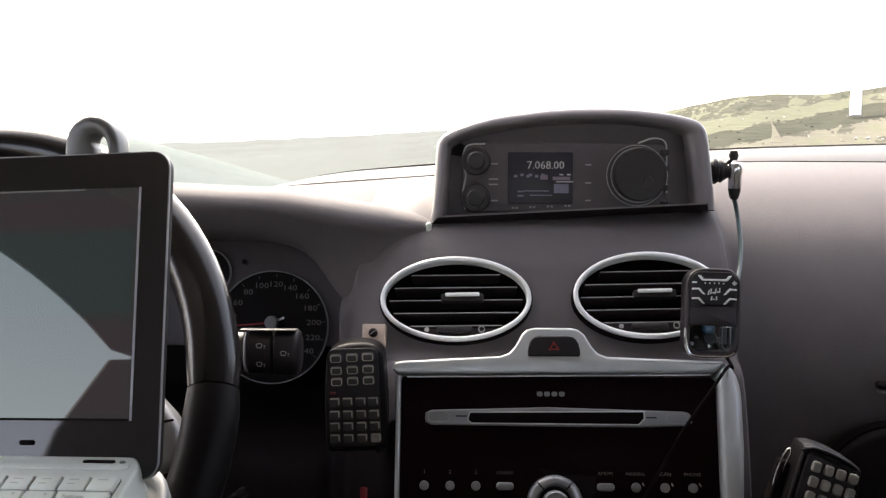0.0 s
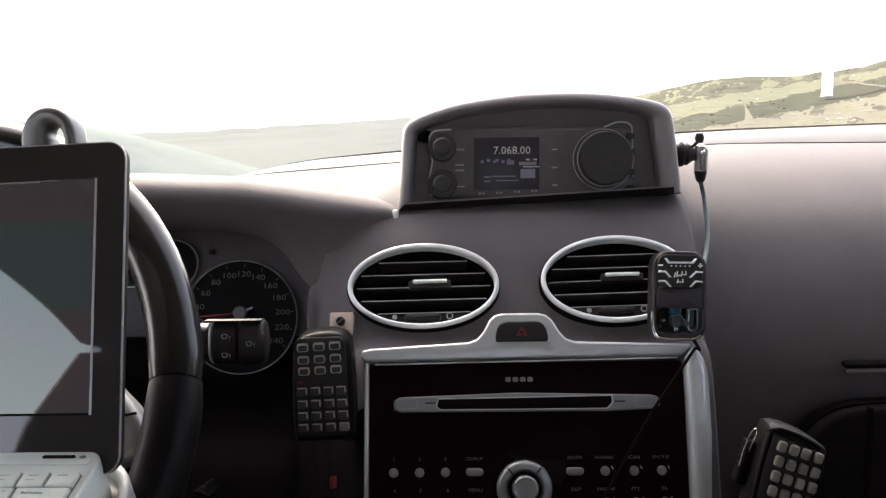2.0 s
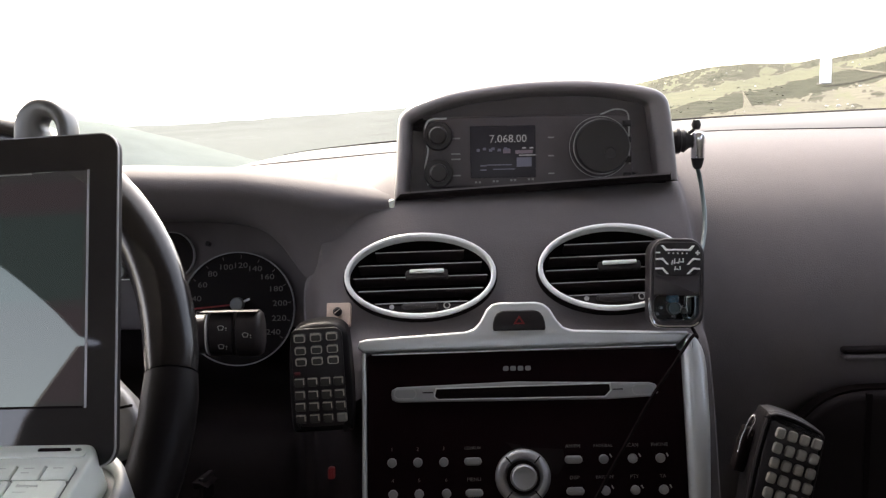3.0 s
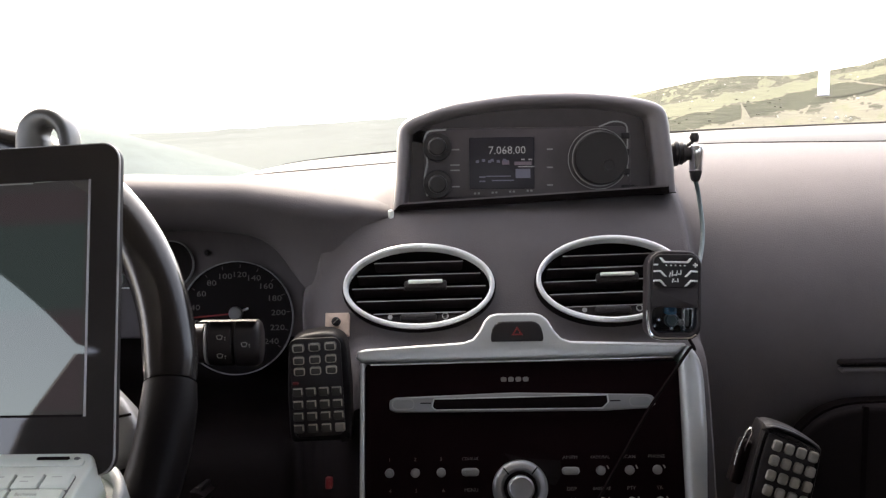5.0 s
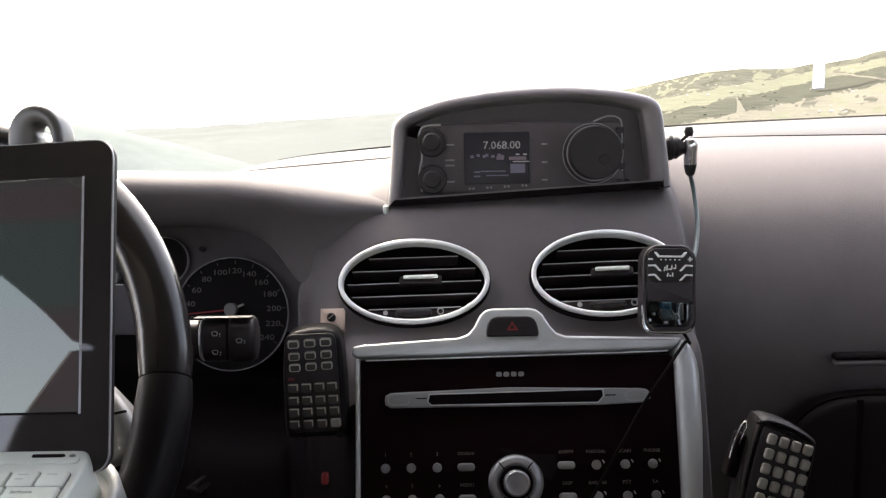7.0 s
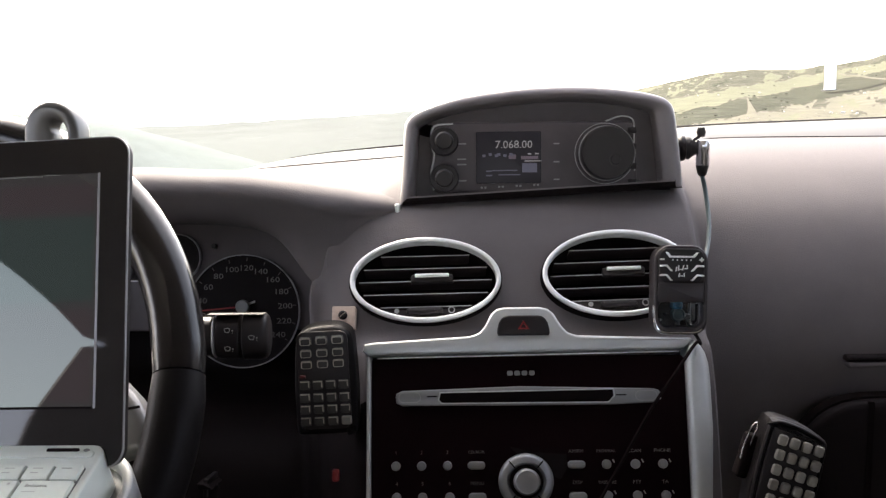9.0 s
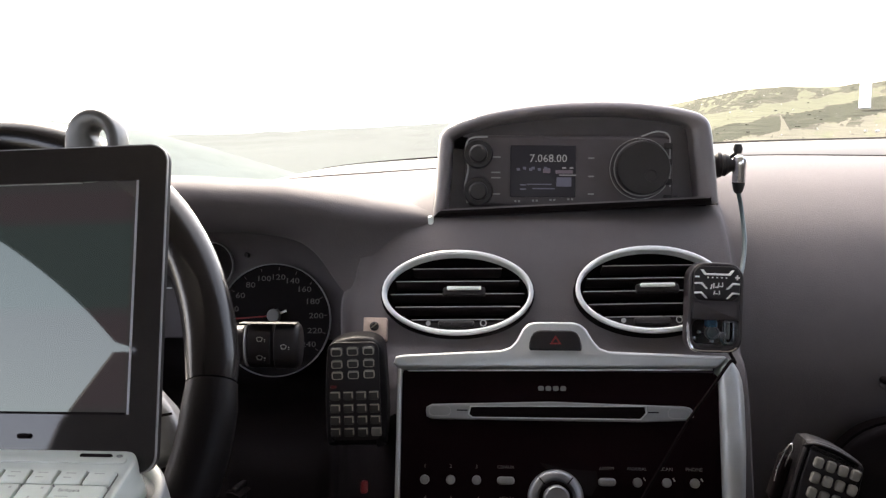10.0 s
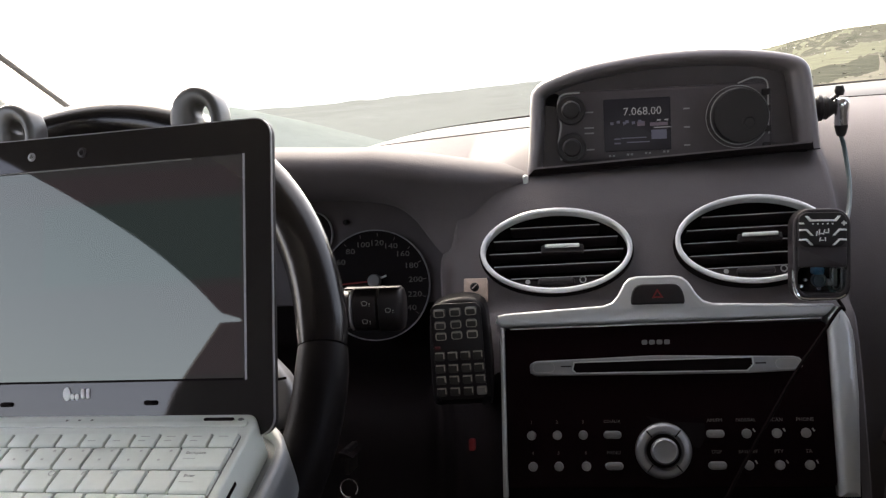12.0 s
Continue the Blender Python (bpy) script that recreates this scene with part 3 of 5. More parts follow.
XS = sorted(set([round(-0.75 + 0.02 * i, 4) for i in range(76)] + [round(-0.165 + 0.003 * i, 4) for i in range(48)] + [round(0.187 + 0.002 * i, 4) for i in range(17)]
                + [round(-0.445 + 0.003 * i, 4) for i in range(9)]))
bm = bmesh.new()
sheet(bm, [[(x, p.y, p.z) for p in dash_at(x)] for x in XS])
# low faces take the darker copy, so the shade there is painted on
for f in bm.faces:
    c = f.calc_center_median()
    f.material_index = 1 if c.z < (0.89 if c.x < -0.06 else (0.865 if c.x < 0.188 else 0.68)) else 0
dashboard = thing("dashboard", Matrix.Translation((0, 0, 0)), "dark grey soft-touch plastic car dashboard with a fine grain", "dashboard", kind="structure")
# openings for the two air vents
VENTS = [(face(-0.0175, 0.7535, 0.9658, 31) @ pose(0, 0, 0, 0, 0, 1.0), 0.0348), (face(0.1308, 0.7535, 0.9698, 31) @ pose(0, 0, 0, 0, 0, 1.5), 0.0355)]
for m, high in VENTS:
    mi, n = m.inverted(), 28
    inner = [f for f in bm.faces if (mi @ f.calc_center_median()).length < 0.09]
    ring = oval(0.0565, high - 0.0018, n=n)
    for i in range(n):
        p, q = Vector((*ring[i], 0)), Vector((*ring[(i + 1) % n], 0))
        out = Vector((q.y - p.y, p.x - q.x, 0)).normalized()
        co, no = m @ p, (m.to_3x3() @ out).normalized()
        geom = inner + list({e for f in inner for e in f.edges}) + list({v for f in inner for v in f.verts})
        cut = bmesh.ops.bisect_plane(bm, geom=geom, dist=1e-6, plane_co=co, plane_no=no)
        inner = [f for f in cut["geom"] if isinstance(f, bmesh.types.BMFace) and (f.calc_center_median() - co).dot(no) < 0]
    bmesh.ops.delete(bm, geom=inner, context="FACES")
part("dash_panel", bm, [DASH, DASH_SHADED], dashboard, smooth=50)
# strip along the foot of the windscreen, past a narrow gap
bm = bmesh.new()
rows = []
for x in [-0.75 + 0.025 * i for i in range(61)]:
    z0, z1 = soft_table(LINE, x), soft_table(GLASS, x)
    rows.append([(x, 1.046, z0 - 0.02), (x, 1.046, z0 - 0.001), (x, 1.05, z0 + 0.001), (x, 1.09, z0 + (z1 - z0) * 0.5), (x, 1.15, z1), (x, 1.19, z1 - 0.012), (x, 1.2, z1 - 0.06)])
sheet(bm, rows)
part("defroster_strip", bm, STRIP, dashboard, "light grey strip at the foot of the windscreen", smooth=40)

b = bmesh.new()
tube(b, [(x, 1.044, soft_table(LINE, x) + 0.0003) for x in [-0.74 + 0.03 * i for i in range(50)]], 0.0007, n=8)
part("panel_gap", b, DASH_SHADED, dashboard, "dark gap along the dash top")
b = bmesh.new()
tube(b, [(x, 1.172, soft_table(GLASS, x) + 0.0005) for x in [-0.185 + 0.025 * i for i in range(37)]], lambda t: 0.0003 + 0.0007 * ease(t / 0.15), n=8)
part("windscreen_seal", b, DASH_SHADED, dashboard, "dark rubber seal at the foot of the glass")

# hood over the instruments
HOOD = [(-0.44, 1.012), (-0.40, 1.032), (-0.33, 1.048), (-0.248, 1.0519), (-0.203, 1.0497), (-0.163, 1.048), (-0.127, 1.0433), (-0.082, 1.034), (-0.042, 1.0248), (-0.02, 1.019), (0.0, 1.012)]
HOOD_FOOT = [(-0.44, 1.0), (-0.2, 1.006), (-0.16, 1.003), (-0.137, 0.996), (-0.126, 0.984), (-0.117, 0.968), (-0.108, 0.95), (-0.094, 0.95), (-0.078, 1.0), (0.0, 1.0)]
bm = bmesh.new()
rows = []
for i in range(84):
    x = -0.44 + 0.005 * i
    zl = lerp_table(HOOD, x - 0.004) * 0.34 + lerp_table(HOOD, x) * 0.33 + lerp_table(HOOD, x + 0.004) * 0.33
    y0 = 0.765 + 0.045 * ease((x + 0.12) / 0.12) + 0.05 * ease((-0.3 - x) / 0.14)
    back = lerp_table(LINE, x)
    thin = 1 - 0.55 * ease((x + 0.09) / 0.08)
    low = min(zl - 0.03, sum(lerp_table(HOOD_FOOT, x + 0.004 * k) for k in range(-4, 5)) / 9)
    rows.append([(x, 0.915, low + 0.004), (x, y0 + 0.03, low + 0.001), (x, y0 + 0.024, low + 0.004), (x, y0 + 0.014, (low + zl) / 2 - 0.012), (x, y0 + 0.007, zl - 0.026 * thin), (x, y0 + 0.0035, zl - 0.0205 * thin), (x, y0 + 0.0015, zl - 0.0155 * thin),
                 (x, y0 + 0.003, zl - 0.010 * thin), (x, y0 + 0.009, zl - 0.0055 * thin), (x, y0 + 0.018, zl - 0.0022 * thin), (x, y0 + 0.03, zl - 0.0005), (x, y0 + 0.045, zl), (x, y0 + 0.085, zl - 0.006), (x, 0.93, zl - 0.026), (x, 1.0, min(zl - 0.04, back - 0.02)), (x, 1.04, back - 0.035)])
    near = [(p.z, p.y) for p in dash_at(x, -0.113)]
    for k in range(1, 12):
        _, y, z = rows[-1][k]
        w = ease((x + 0.15) / 0.05) * ease((1.02 - z) / 0.03)
        off = (0.006 if k < 3 else -0.001) + 0.008 * ease((x + 0.07) / 0.02)
        rows[-1][k] = (x, y * (1 - w) + (lerp_table(near, z) + off) * w, z)
sheet(bm, rows)
part("instrument_hood", bm, DASH, dashboard, "rounded hood over the instruments", smooth=60)

# lower column cover and knee panel
bm = bmesh.new()
tube(bm, smooth_path([(-0.255, 0.84, 0.75), (-0.285, 0.70, 0.835), (-0.308, 0.60, 0.895)], 6), lambda t: 0.06 - 0.014 * t, n=24, squash=0.8)
part("column_cover", bm, BLACK, dashboard, "black steering column cover")
bm = bmesh.new()
rbox(bm, 0.0046, 0.0085, 0.006, 0.0014, m=face(-0.0815, 0.676, 0.8395, 15))
part("warning_lamp", bm, REDLAMP, dashboard, "small dim red indicator lamp")

# ignition key with its ring
key = thing("ignition_key", face(-0.179, 0.69, 0.827, 10), "metal ignition key with a bright ring in the column", "key")
part("bow", slab(bmesh.new(), [(-0.005, 0.002), (-0.004, -0.003), (0.006, -0.002), (0.0, 0.0016)], -0.03, 0.004, 0.001), DASH_SHADED, key)
b = bmesh.new()
tube(b, [(0.002 + 0.0065 * math.cos(radians(a)), -0.025 + 0.0068 * math.sin(radians(a)), 0.002) for a in range(-40, 281, 15)], 0.0006, n=8)
part("ring", b, CHROME, key, "bright metal ring")
part("shaft", rbox(bmesh.new(), 0.004, 0.02, 0.03, 0.001, 0.0, -0.006, -0.032), BLACK, key)

# glove box
glove = thing("glove_box", face(0.47, 0.79, 0.775, 0), "closed dark plastic glove box with a curved upper edge", "glove box")
out = []
for i in range(33):
    t = (i / 32) ** 1.6
    out.append((-0.205 + 0.41 * t, 0.085 - 0.085 * max(0.0, 1 - 0.41 * t / 0.12) ** 5))
out = [(-0.205, -0.14), (0.205, -0.14)] + out[::-1]
# lid in the darkened dash plastic, its shade part of the colour
part("lid", slab(bmesh.new(), out[:-1] + [(-0.2049, 0.001)], 0.0, 0.016, 0.006), DASH_SHADED, glove)
part("divider", slab(bmesh.new(), rounded(0.0045, 0.185, 0.001, -0.129, -0.0085), 0.012, 0.0168), MATT, glove)
part("pull_lip", rbox(bmesh.new(), 0.160, 0.005, 0.010, 0.0024, -0.064, 0.1100, -0.008), DASH, glove)
part("lid_gap", slab(bmesh.new(), inset(out, -0.002), -0.004, 0.0085), MATT, glove, "dark gap round the lid")
# shade inside the scooped pull, drawn as a dark bar
part("pull", rbox(bmesh.new(), 0.163, 0.0055, 0.0075, 0.0027, -0.064, 0.1155, -0.006), DASH_SHADED, glove, "dark bar painted for the shade in the finger pull")

# ================================================================ car radio
FASCIA = face(0, 0.693, 0.908, 18)
radio = thing("car_radio", FASCIA, "gloss black car radio with CD slot in a silver surround", "car radio")
X0, X1, YB, YT = -0.0559, 0.1695, -0.1015, 0.0125
CX = (X0 + X1) / 2
part("front_panel", slab(bmesh.new(), rounded(X1 - X0, YT - YB, 0.004, CX, (YT + YB) / 2), -0.03, 0.0, 0.001), PIANO, radio)
# surround: thin at the side of the driver, broad at the other, arched over the switch
over_switch = [(0.092, 0.0268), (0.0855, 0.029), (0.081, 0.034), (0.076, 0.0425), (0.0715, 0.0462), (0.066, 0.0475), (0.040, 0.0475), (0.0345, 0.0462), (0.0305, 0.0425), (0.026, 0.034), (0.0215, 0.029), (0.015, 0.0268)]
bm = bmesh.new()
# side bars, head bar and arch
slab(bm, [(X1 + 0.0003, -0.1075), (0.183, -0.1075), (0.1868, -0.04), (0.1866, -0.004), (0.1858, 0.006), (0.1838, 0.0135), (0.1806, 0.019), (0.1764, 0.0226), (0.1724, 0.0186), (0.1704, 0.0142), (X1 + 0.0003, 0.009)], -0.03, 0.0075, 0.0055, 5)
part("side_trim", bm, SILVER, radio, "broad silver side trim")
part("side_trim", slab(bmesh.new(), [(-0.0595, -0.1075), (X0 - 0.0003, -0.1075), (X0 - 0.0003, 0.0128), (-0.0592, 0.0128)], -0.03, 0.004, 0.0014), SILVER, radio, "thin silver side trim")
bm = bmesh.new()
head = [(-0.0622, 0.0165), (-0.058, 0.0132), (0.168, 0.0162), (0.1716, 0.0190), (0.1752, 0.0231), (0.1738, 0.0243)] + over_switch + [(-0.055, 0.0228), (-0.0608, 0.0215)]
slab(bm, head, -0.03, 0.005, 0.0022)
part("head_trim", bm, SILVER, radio, "silver head trim with an arch over the hazard switch")
part("seam_line", slab(bmesh.new(), [(-0.052, 0.0112), (0.166, 0.0143), (0.166, 0.0152), (-0.052, 0.0121)], 0.0, 0.0008), RING, radio)
# CD slot
slot = [(-0.0385, -0.0165), (-0.038, -0.0205), (-0.034, -0.0225), (-0.01, -0.0225), (0.05, -0.0228), (0.115, -0.0228), (0.146, -0.0215), (0.151, -0.019), (0.1515, -0.0155), (0.149, -0.0125), (0.145, -0.0115),
        (0.05, -0.0092), (-0.034, -0.0118), (-0.038, -0.0138)]
part("slot_trim", slab(bmesh.new(), slot, 0.0, 0.003, 0.0012), SLOTGREY, radio, "silver bar round the CD slot")
part("cd_slot", slab(bmesh.new(), [(-0.0075, -0.0185), (-0.005, -0.0208), (0.113, -0.0208), (0.117, -0.0168), (0.1165, -0.012), (-0.006, -0.0135)], 0.0008, 0.0036, 0.0006), MATT, radio, "dark CD slot")
slit = [(-0.0085, -0.0186), (-0.0055, -0.0214), (0.1135, -0.0214), (0.118, -0.0168), (0.1175, -0.0114), (-0.007, -0.0129)]
part("slot_lip", frame_ring(bmesh.new(), slit, inset(slit, 0.0008), 0.0026, 0.0041, 0.0003), SILVER, radio, "bright lip of the CD slot")
for x in (-0.0125, 0.1225):
    part("slit", bars(bmesh.new(), [(x, -0.0160, 0.0075, 0.0008)], 0.0029, thick=0.0003), MATT, radio)
for x, s in ((-0.0285, 1), (0.1405, -1)):
    part("slot_button", frame_ring(bmesh.new(), rounded(0.016, 0.0075, 0.0035, x, -0.0166), rounded(0.0146, 0.0061, 0.0028, x, -0.0166), 0.0028, 0.0034), DIMPRINT, radio)
# maker's plate as plain strokes
bm = bmesh.new()
for x in (0.0436, 0.0488, 0.0541, 0.0594):
    slab(bm, rounded(0.0041, 0.0034, 0.0012, x, 0.0002, 3), 0.0001, 0.0005)
part("maker_mark", bm, BUTTON, radio, "pale maker's mark drawn as plain shapes")
# rotary knob
kn = Matrix.Translation((0.0533, -0.0757, 0))
# reflection in the gloss panel, built as a thin grey patch
part("knob_reflection", slab(bmesh.new(), [(0.043, -0.052), (0.06, -0.056), (0.082, -0.0575), (0.083, -0.066), (0.078, -0.074), (0.06, -0.07)], 0.0, 0.0012, 0.0004), DASH_SHADED, radio, "dark grey patch beside the knob, a reflection drawn as a plate")
part("knob_ring", lathe(bmesh.new(), [(0.0195, 0), (0.0195, 0.003), (0.0188, 0.0048), (0.0165, 0.0064), (0.014, 0.0066), (0.0125, 0.0056), (0.0115, 0.004)], kn, 48), KNOB, radio, "silver control ring")
part("knob_groove", lathe(bmesh.new(), [(0.0117, 0.004), (0.0117, 0.0062), (0.0095, 0.0063)], kn, 40), MATT, radio)
part("knob_cap", lathe(bmesh.new(), [(0.0092, 0.004), (0.0092, 0.012), (0.0088, 0.0135), (0.0078, 0.0143), (0.0066, 0.0138), (0.003, 0.0136)], kn, 40), KNOB, radio, "silver volume knob")
bm = bmesh.new()
for a in (50, 130, 230, 310):
    bars(bm, [(0, 0, 0.0062, 0.0009)], 0.0064, kn @ pose(0, 0, 0, 0, 0, a) @ Matrix.Translation((0.0155, 0, 0)), 0.0004)
part("knob_marks", bm, MATT, radio)
rowspec = [(-0.0645, ((-0.0385, "1"), (-0.0203, "2"), (-0.002, "3"), (0.0185, "CD/AUX"), (0.0893, "AM/FM"), (0.1106, "FADE/BAL"), (0.131, "SCAN"), (0.1505, "PHONE"))),
           (-0.0862, ((-0.038, "4"), (-0.0197, "5"), (-0.0005, "6"), (0.019, "MENU"), (0.0898, "DISP"), (0.111, "BASS/TRE"), (0.1318, "PTY"), (0.1518, "TA")))]
for yb, items in rowspec:
    for x, text in items:
        long = text in ("CD/AUX", "MENU", "AM/FM", "DISP")
        b = bmesh.new()
        if long:
            rbox(b, 0.0125, 0.0055, 0.0034, 0.0014, x, yb, 0.0, 0.0027)
        else:
            lathe(b, [(0.0033, 0), (0.0033, 0.002), (0.0028, 0.0032), (0.0012, 0.0037)], Matrix.Translation((x, yb, 0)), 20)
        part("button", b, BUTTON, radio)
        words(text, 0.0036 if len(text) < 6 else 0.0031, x, yb + 0.0092, 0.0002, Matrix(), LABEL, radio)
        if x > 0.1:
            part("button_tick", bars(bmesh.new(), [(0, 0, 0.0009, 0.0026)], 0.0002, Matrix.Translation((x + 0.0052, yb + 0.0022, 0)) @ pose(0, 0, 0, 0, 0, 30)), DIMPRINT, radio)

# climate panel below the radio
climate = thing("climate_panel", face(0, 0.6605, 0.806, 18), "dark grey heater panel below the car radio", "heater panel")
part("panel", slab(bmesh.new(), rounded(0.198, 0.09, 0.006, 0.087, -0.047), -0.02, 0.002, 0.002), DASH_SHADED, climate)
part("panel", slab(bmesh.new(), rounded(0.042, 0.09, 0.006, -0.0365, -0.047), -0.02, 0.002, 0.002), DASH_SHADED, climate)

# hazard switch
hazard = thing("hazard_switch", FASCIA @ Matrix.Translation((0.0537, 0.034, 0.003)), "black hazard light switch with a red triangle", "switch")
out = [(0.0182, -0.0072), (0.0189, -0.0055), (0.0187, -0.002), (0.0176, 0.0022), (0.0158, 0.0052), (0.0134, 0.0068), (0.0105, 0.0074)]
out = [(-x, y) for x, y in out] + out[::-1]
out = out[::-1]
part("cap", slab(bmesh.new(), out, 0.0, 0.0036, 0.0014), BLACK, hazard)
tri = [(-0.0042, -0.0028), (0.0042, -0.0028), (0.0, 0.0036)]
part("triangle", frame_ring(bmesh.new(), tri, inset(tri, 0.0011), 0.0035, 0.0040), RED, hazard, "red warning triangle")

# ================================================================ air vents
def air_vent(m, b):
    v = thing("air_vent", m, "oval air vent with dark slats in a satin silver ring", "air vent", group="dashboard air vents")
    a = 0.0583
    part("ring", frame_ring(bmesh.new(), oval(a, b), oval(a - 0.0037, b - 0.0037), -0.012, 0.005, 0.0017, steps=4), RING, v, "satin silver ring")
    part("bezel", frame_ring(bmesh.new(), oval(a + 0.0009, b + 0.0009), oval(a - 0.001, b - 0.001), -0.012, 0.0012, 0.0006), MATT, v)
    part("cavity", stack(bmesh.new(), [flat(oval(a - 0.0034, b - 0.0034), -0.002), flat(oval(a - 0.008, b - 0.008), -0.034)], None, (False, True)), MATT, v)
    for k in range(5):
        y = 0.0212 - 0.0105 * k
        w = (a - 0.0068) * math.sqrt(max(0.05, 1 - (y / (b - 0.0062)) ** 2))
        sl = bmesh.new()
        slab(sl, [(-w, -0.0006), (w, -0.0006), (w, 0.0006), (-w, 0.0006)], -0.024, -0.003, 0.0003, m=Matrix.Translation((0, y, 0)) @ pose(0, 0, 0, 3))
        blade = part("slat", sl, SLAT, v)
        # bright front edge of the slat drawn as a pale strip, a painted highlight
        edge = bmesh.new()
        slab(edge, [(-w, 0.0), (w, 0.0), (w, 0.0006), (-w, 0.0006)], -0.0036, -0.0026, m=Matrix.Translation((0, y, 0)))
        part("edge", edge, DIMPRINT, blade, "pale line painted along the front edge as a highlight")
    for k in range(7):
        part("vane", bars(bmesh.new(), [((k - 3) * 0.014, 0, 0.0009, 0.05 - 0.004 * abs(k - 3))], -0.033, thick=0.006), MATT, v)
    part("lower_plate", stack(bmesh.new(), [flat([(x, y) for x, y in oval(a - 0.0064, b - 0.0064) if y < -0.0205], z) for z in (-0.012, -0.0035)]), BLACK, v)
    part("thumb_slider", rbox(bmesh.new(), 0.0265, 0.0028, 0.006, 0.001, 0.005, 0.0040, -0.004), PRINT, v, "pale thumb slider")
    part("slider_end", rbox(bmesh.new(), 0.033, 0.0066, 0.005, 0.0014, 0.005, 0.0020, -0.0052), BLACK, v)
    part("thumb_wheel", rbox(bmesh.new(), 0.028, 0.0052, 0.0045, 0.002, -0.001, -0.0242, -0.0045), BLACK, v)
    part("closed_mark", lathe(bmesh.new(), [(0.0019, -0.0036), (0.0019, -0.0028)], Matrix.Translation((-0.0225, -0.0232, 0)), 16), DIMPRINT, v)
    part("open_mark", frame_ring(bmesh.new(), oval(0.0026, 0.0028, 0.0195, -0.0232, 20), oval(0.0018, 0.0020, 0.0195, -0.0232, 20), -0.0036, -0.0028), DIMPRINT, v)
    return v


for m, high in VENTS:
    air_vent(m, high)

# ================================================================ housing on the dash with the transceiver
POD_AT = face(0, 0.80, 1.02, 5)
pod = thing("radio_housing", POD_AT, "dark grey arched plastic housing on top of the dashboard", "housing")
arch = [(0.1922, 0.0115), (0.1918, 0.0165), (0.1905, 0.033), (0.1876, 0.0582), (0.1862, 0.0690), (0.1835, 0.0782), (0.176, 0.0848), (0.160, 0.0892), (0.139, 0.0923), (0.1135, 0.0944), (0.087, 0.0946), (0.0605, 0.0935), (0.0335, 0.0905),
        (0.0071, 0.0862), (-0.0145, 0.0795), (-0.0255, 0.0748), (-0.0318, 0.0690), (-0.0344, 0.061), (-0.0365, 0.0273), (-0.0392, -0.001)]
arch = [(p.x, p.y) for p in smooth_path([(x, y, 0) for x, y in arch], 4)]
bm = bmesh.new()
rings = [[(x * 0.95 + 0.004, y * (0.93 if y > 0 else 1), -0.15) for x, y in arch]]
rings += [[(x * 0.985 + 0.001, y * (0.985 if y > 0 else 1), -0.07) for x, y in arch], flat(arch, -0.016)]
for i in range(9):
    a = math.pi / 2 * i / 8
    rings.append(flat(inset(arch, 0.007 * (1 - math.cos(a))), -0.009 + 0.009 * math.sin(a)))
mouth = [(x - 0.0065 * ease((x - 0.12) / 0.06), y if y0 > 0.03 else y0 + 0.0008) for (x, y), (_, y0) in zip(inset(arch, 0.0095), arch)]
rings += [flat(mouth, -0.0025), flat(inset(mouth, 0.0012), -0.006), flat(inset(mouth, 0.003), -0.0165)]
stack(bm, rings)
# floor of the mouth painted dark, for the shade inside the recess
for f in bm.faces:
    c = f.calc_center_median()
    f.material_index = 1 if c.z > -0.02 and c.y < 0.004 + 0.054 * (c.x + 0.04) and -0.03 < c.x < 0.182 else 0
part("shell", bm, [POD, DASH_SHADED], pod, smooth=60)
part("face_plate", slab(bmesh.new(), inset(mouth, 0.0022), -0.0168, -0.0150), PODFACE, pod, "dark recessed face")
# added block, black to draw the shadow between housing and dash
part("base", slab(bmesh.new(), [(-0.032, -0.028), (0.186, -0.028), (0.186, 0.0155), (-0.032, 0.0025)], -0.13, -0.024), MATT, pod, "added matt black block standing in for the shadow under the housing")
part("foot_clip", rbox(bmesh.new(), 0.005, 0.0115, 0.006, 0.0024, -0.0405, -0.0047, -0.005), WHITE, pod, "small white foot")
rig = thing("transceiver", POD_AT @ Matrix.Translation((0.0713, 0.0375, -0.0145)), "black radio transceiver with a lit display and large tuning knob", "transceiver")
part("body", rbox(bmesh.new(), 0.168, 0.058, 0.012, 0.003, 0, 0, -0.004, 0.008), PODFACE, rig)
part("display", rbox(bmesh.new(), 0.053, 0.042, 0.0012, 0.0004, -0.021, 0.0, 0.008, 0.001), DISPLAY, rig, "dim lit display")
I = Matrix()
words("7.068.00", 0.0089, -0.0168, 0.0102, 0.0094, I, DIGIT, rig, "frequency_digits", "white frequency digits 7.068.00")
for spec in [(-0.041 + 0.004 * k + (k % 3) * 0.001, 0.0015 + 0.001 * (k % 2), 0.0026, 0.0022) for k in range(7)] + [(-0.0205, -0.014, 0.018, 0.0009), (-0.024, -0.0105, 0.02, 0.0009), (-0.004, -0.0085, 0.012, 0.0075),
                                                                                                               (-0.037, -0.011, 0.005, 0.0012), (-0.037, -0.0145, 0.005, 0.0012)]:
    part("display_mark", bars(bmesh.new(), [spec], 0.0093), DISP_BLUE, rig)
for spec in ((-0.004, -0.0003, 0.014, 0.0028), (-0.018, 0.0005, 0.006, 0.0035)):
    part("display_mark", bars(bmesh.new(), [spec], 0.0093), DISP_MAUVE, rig)
part("meter_line", bars(bmesh.new(), [(-0.001, -0.003, 0.014, 0.0009), (-0.004, 0.0028, 0.003, 0.0012), (0.002, 0.0028, 0.003, 0.0012)], 0.0095), DIGIT, rig)
bm = bmesh.new()
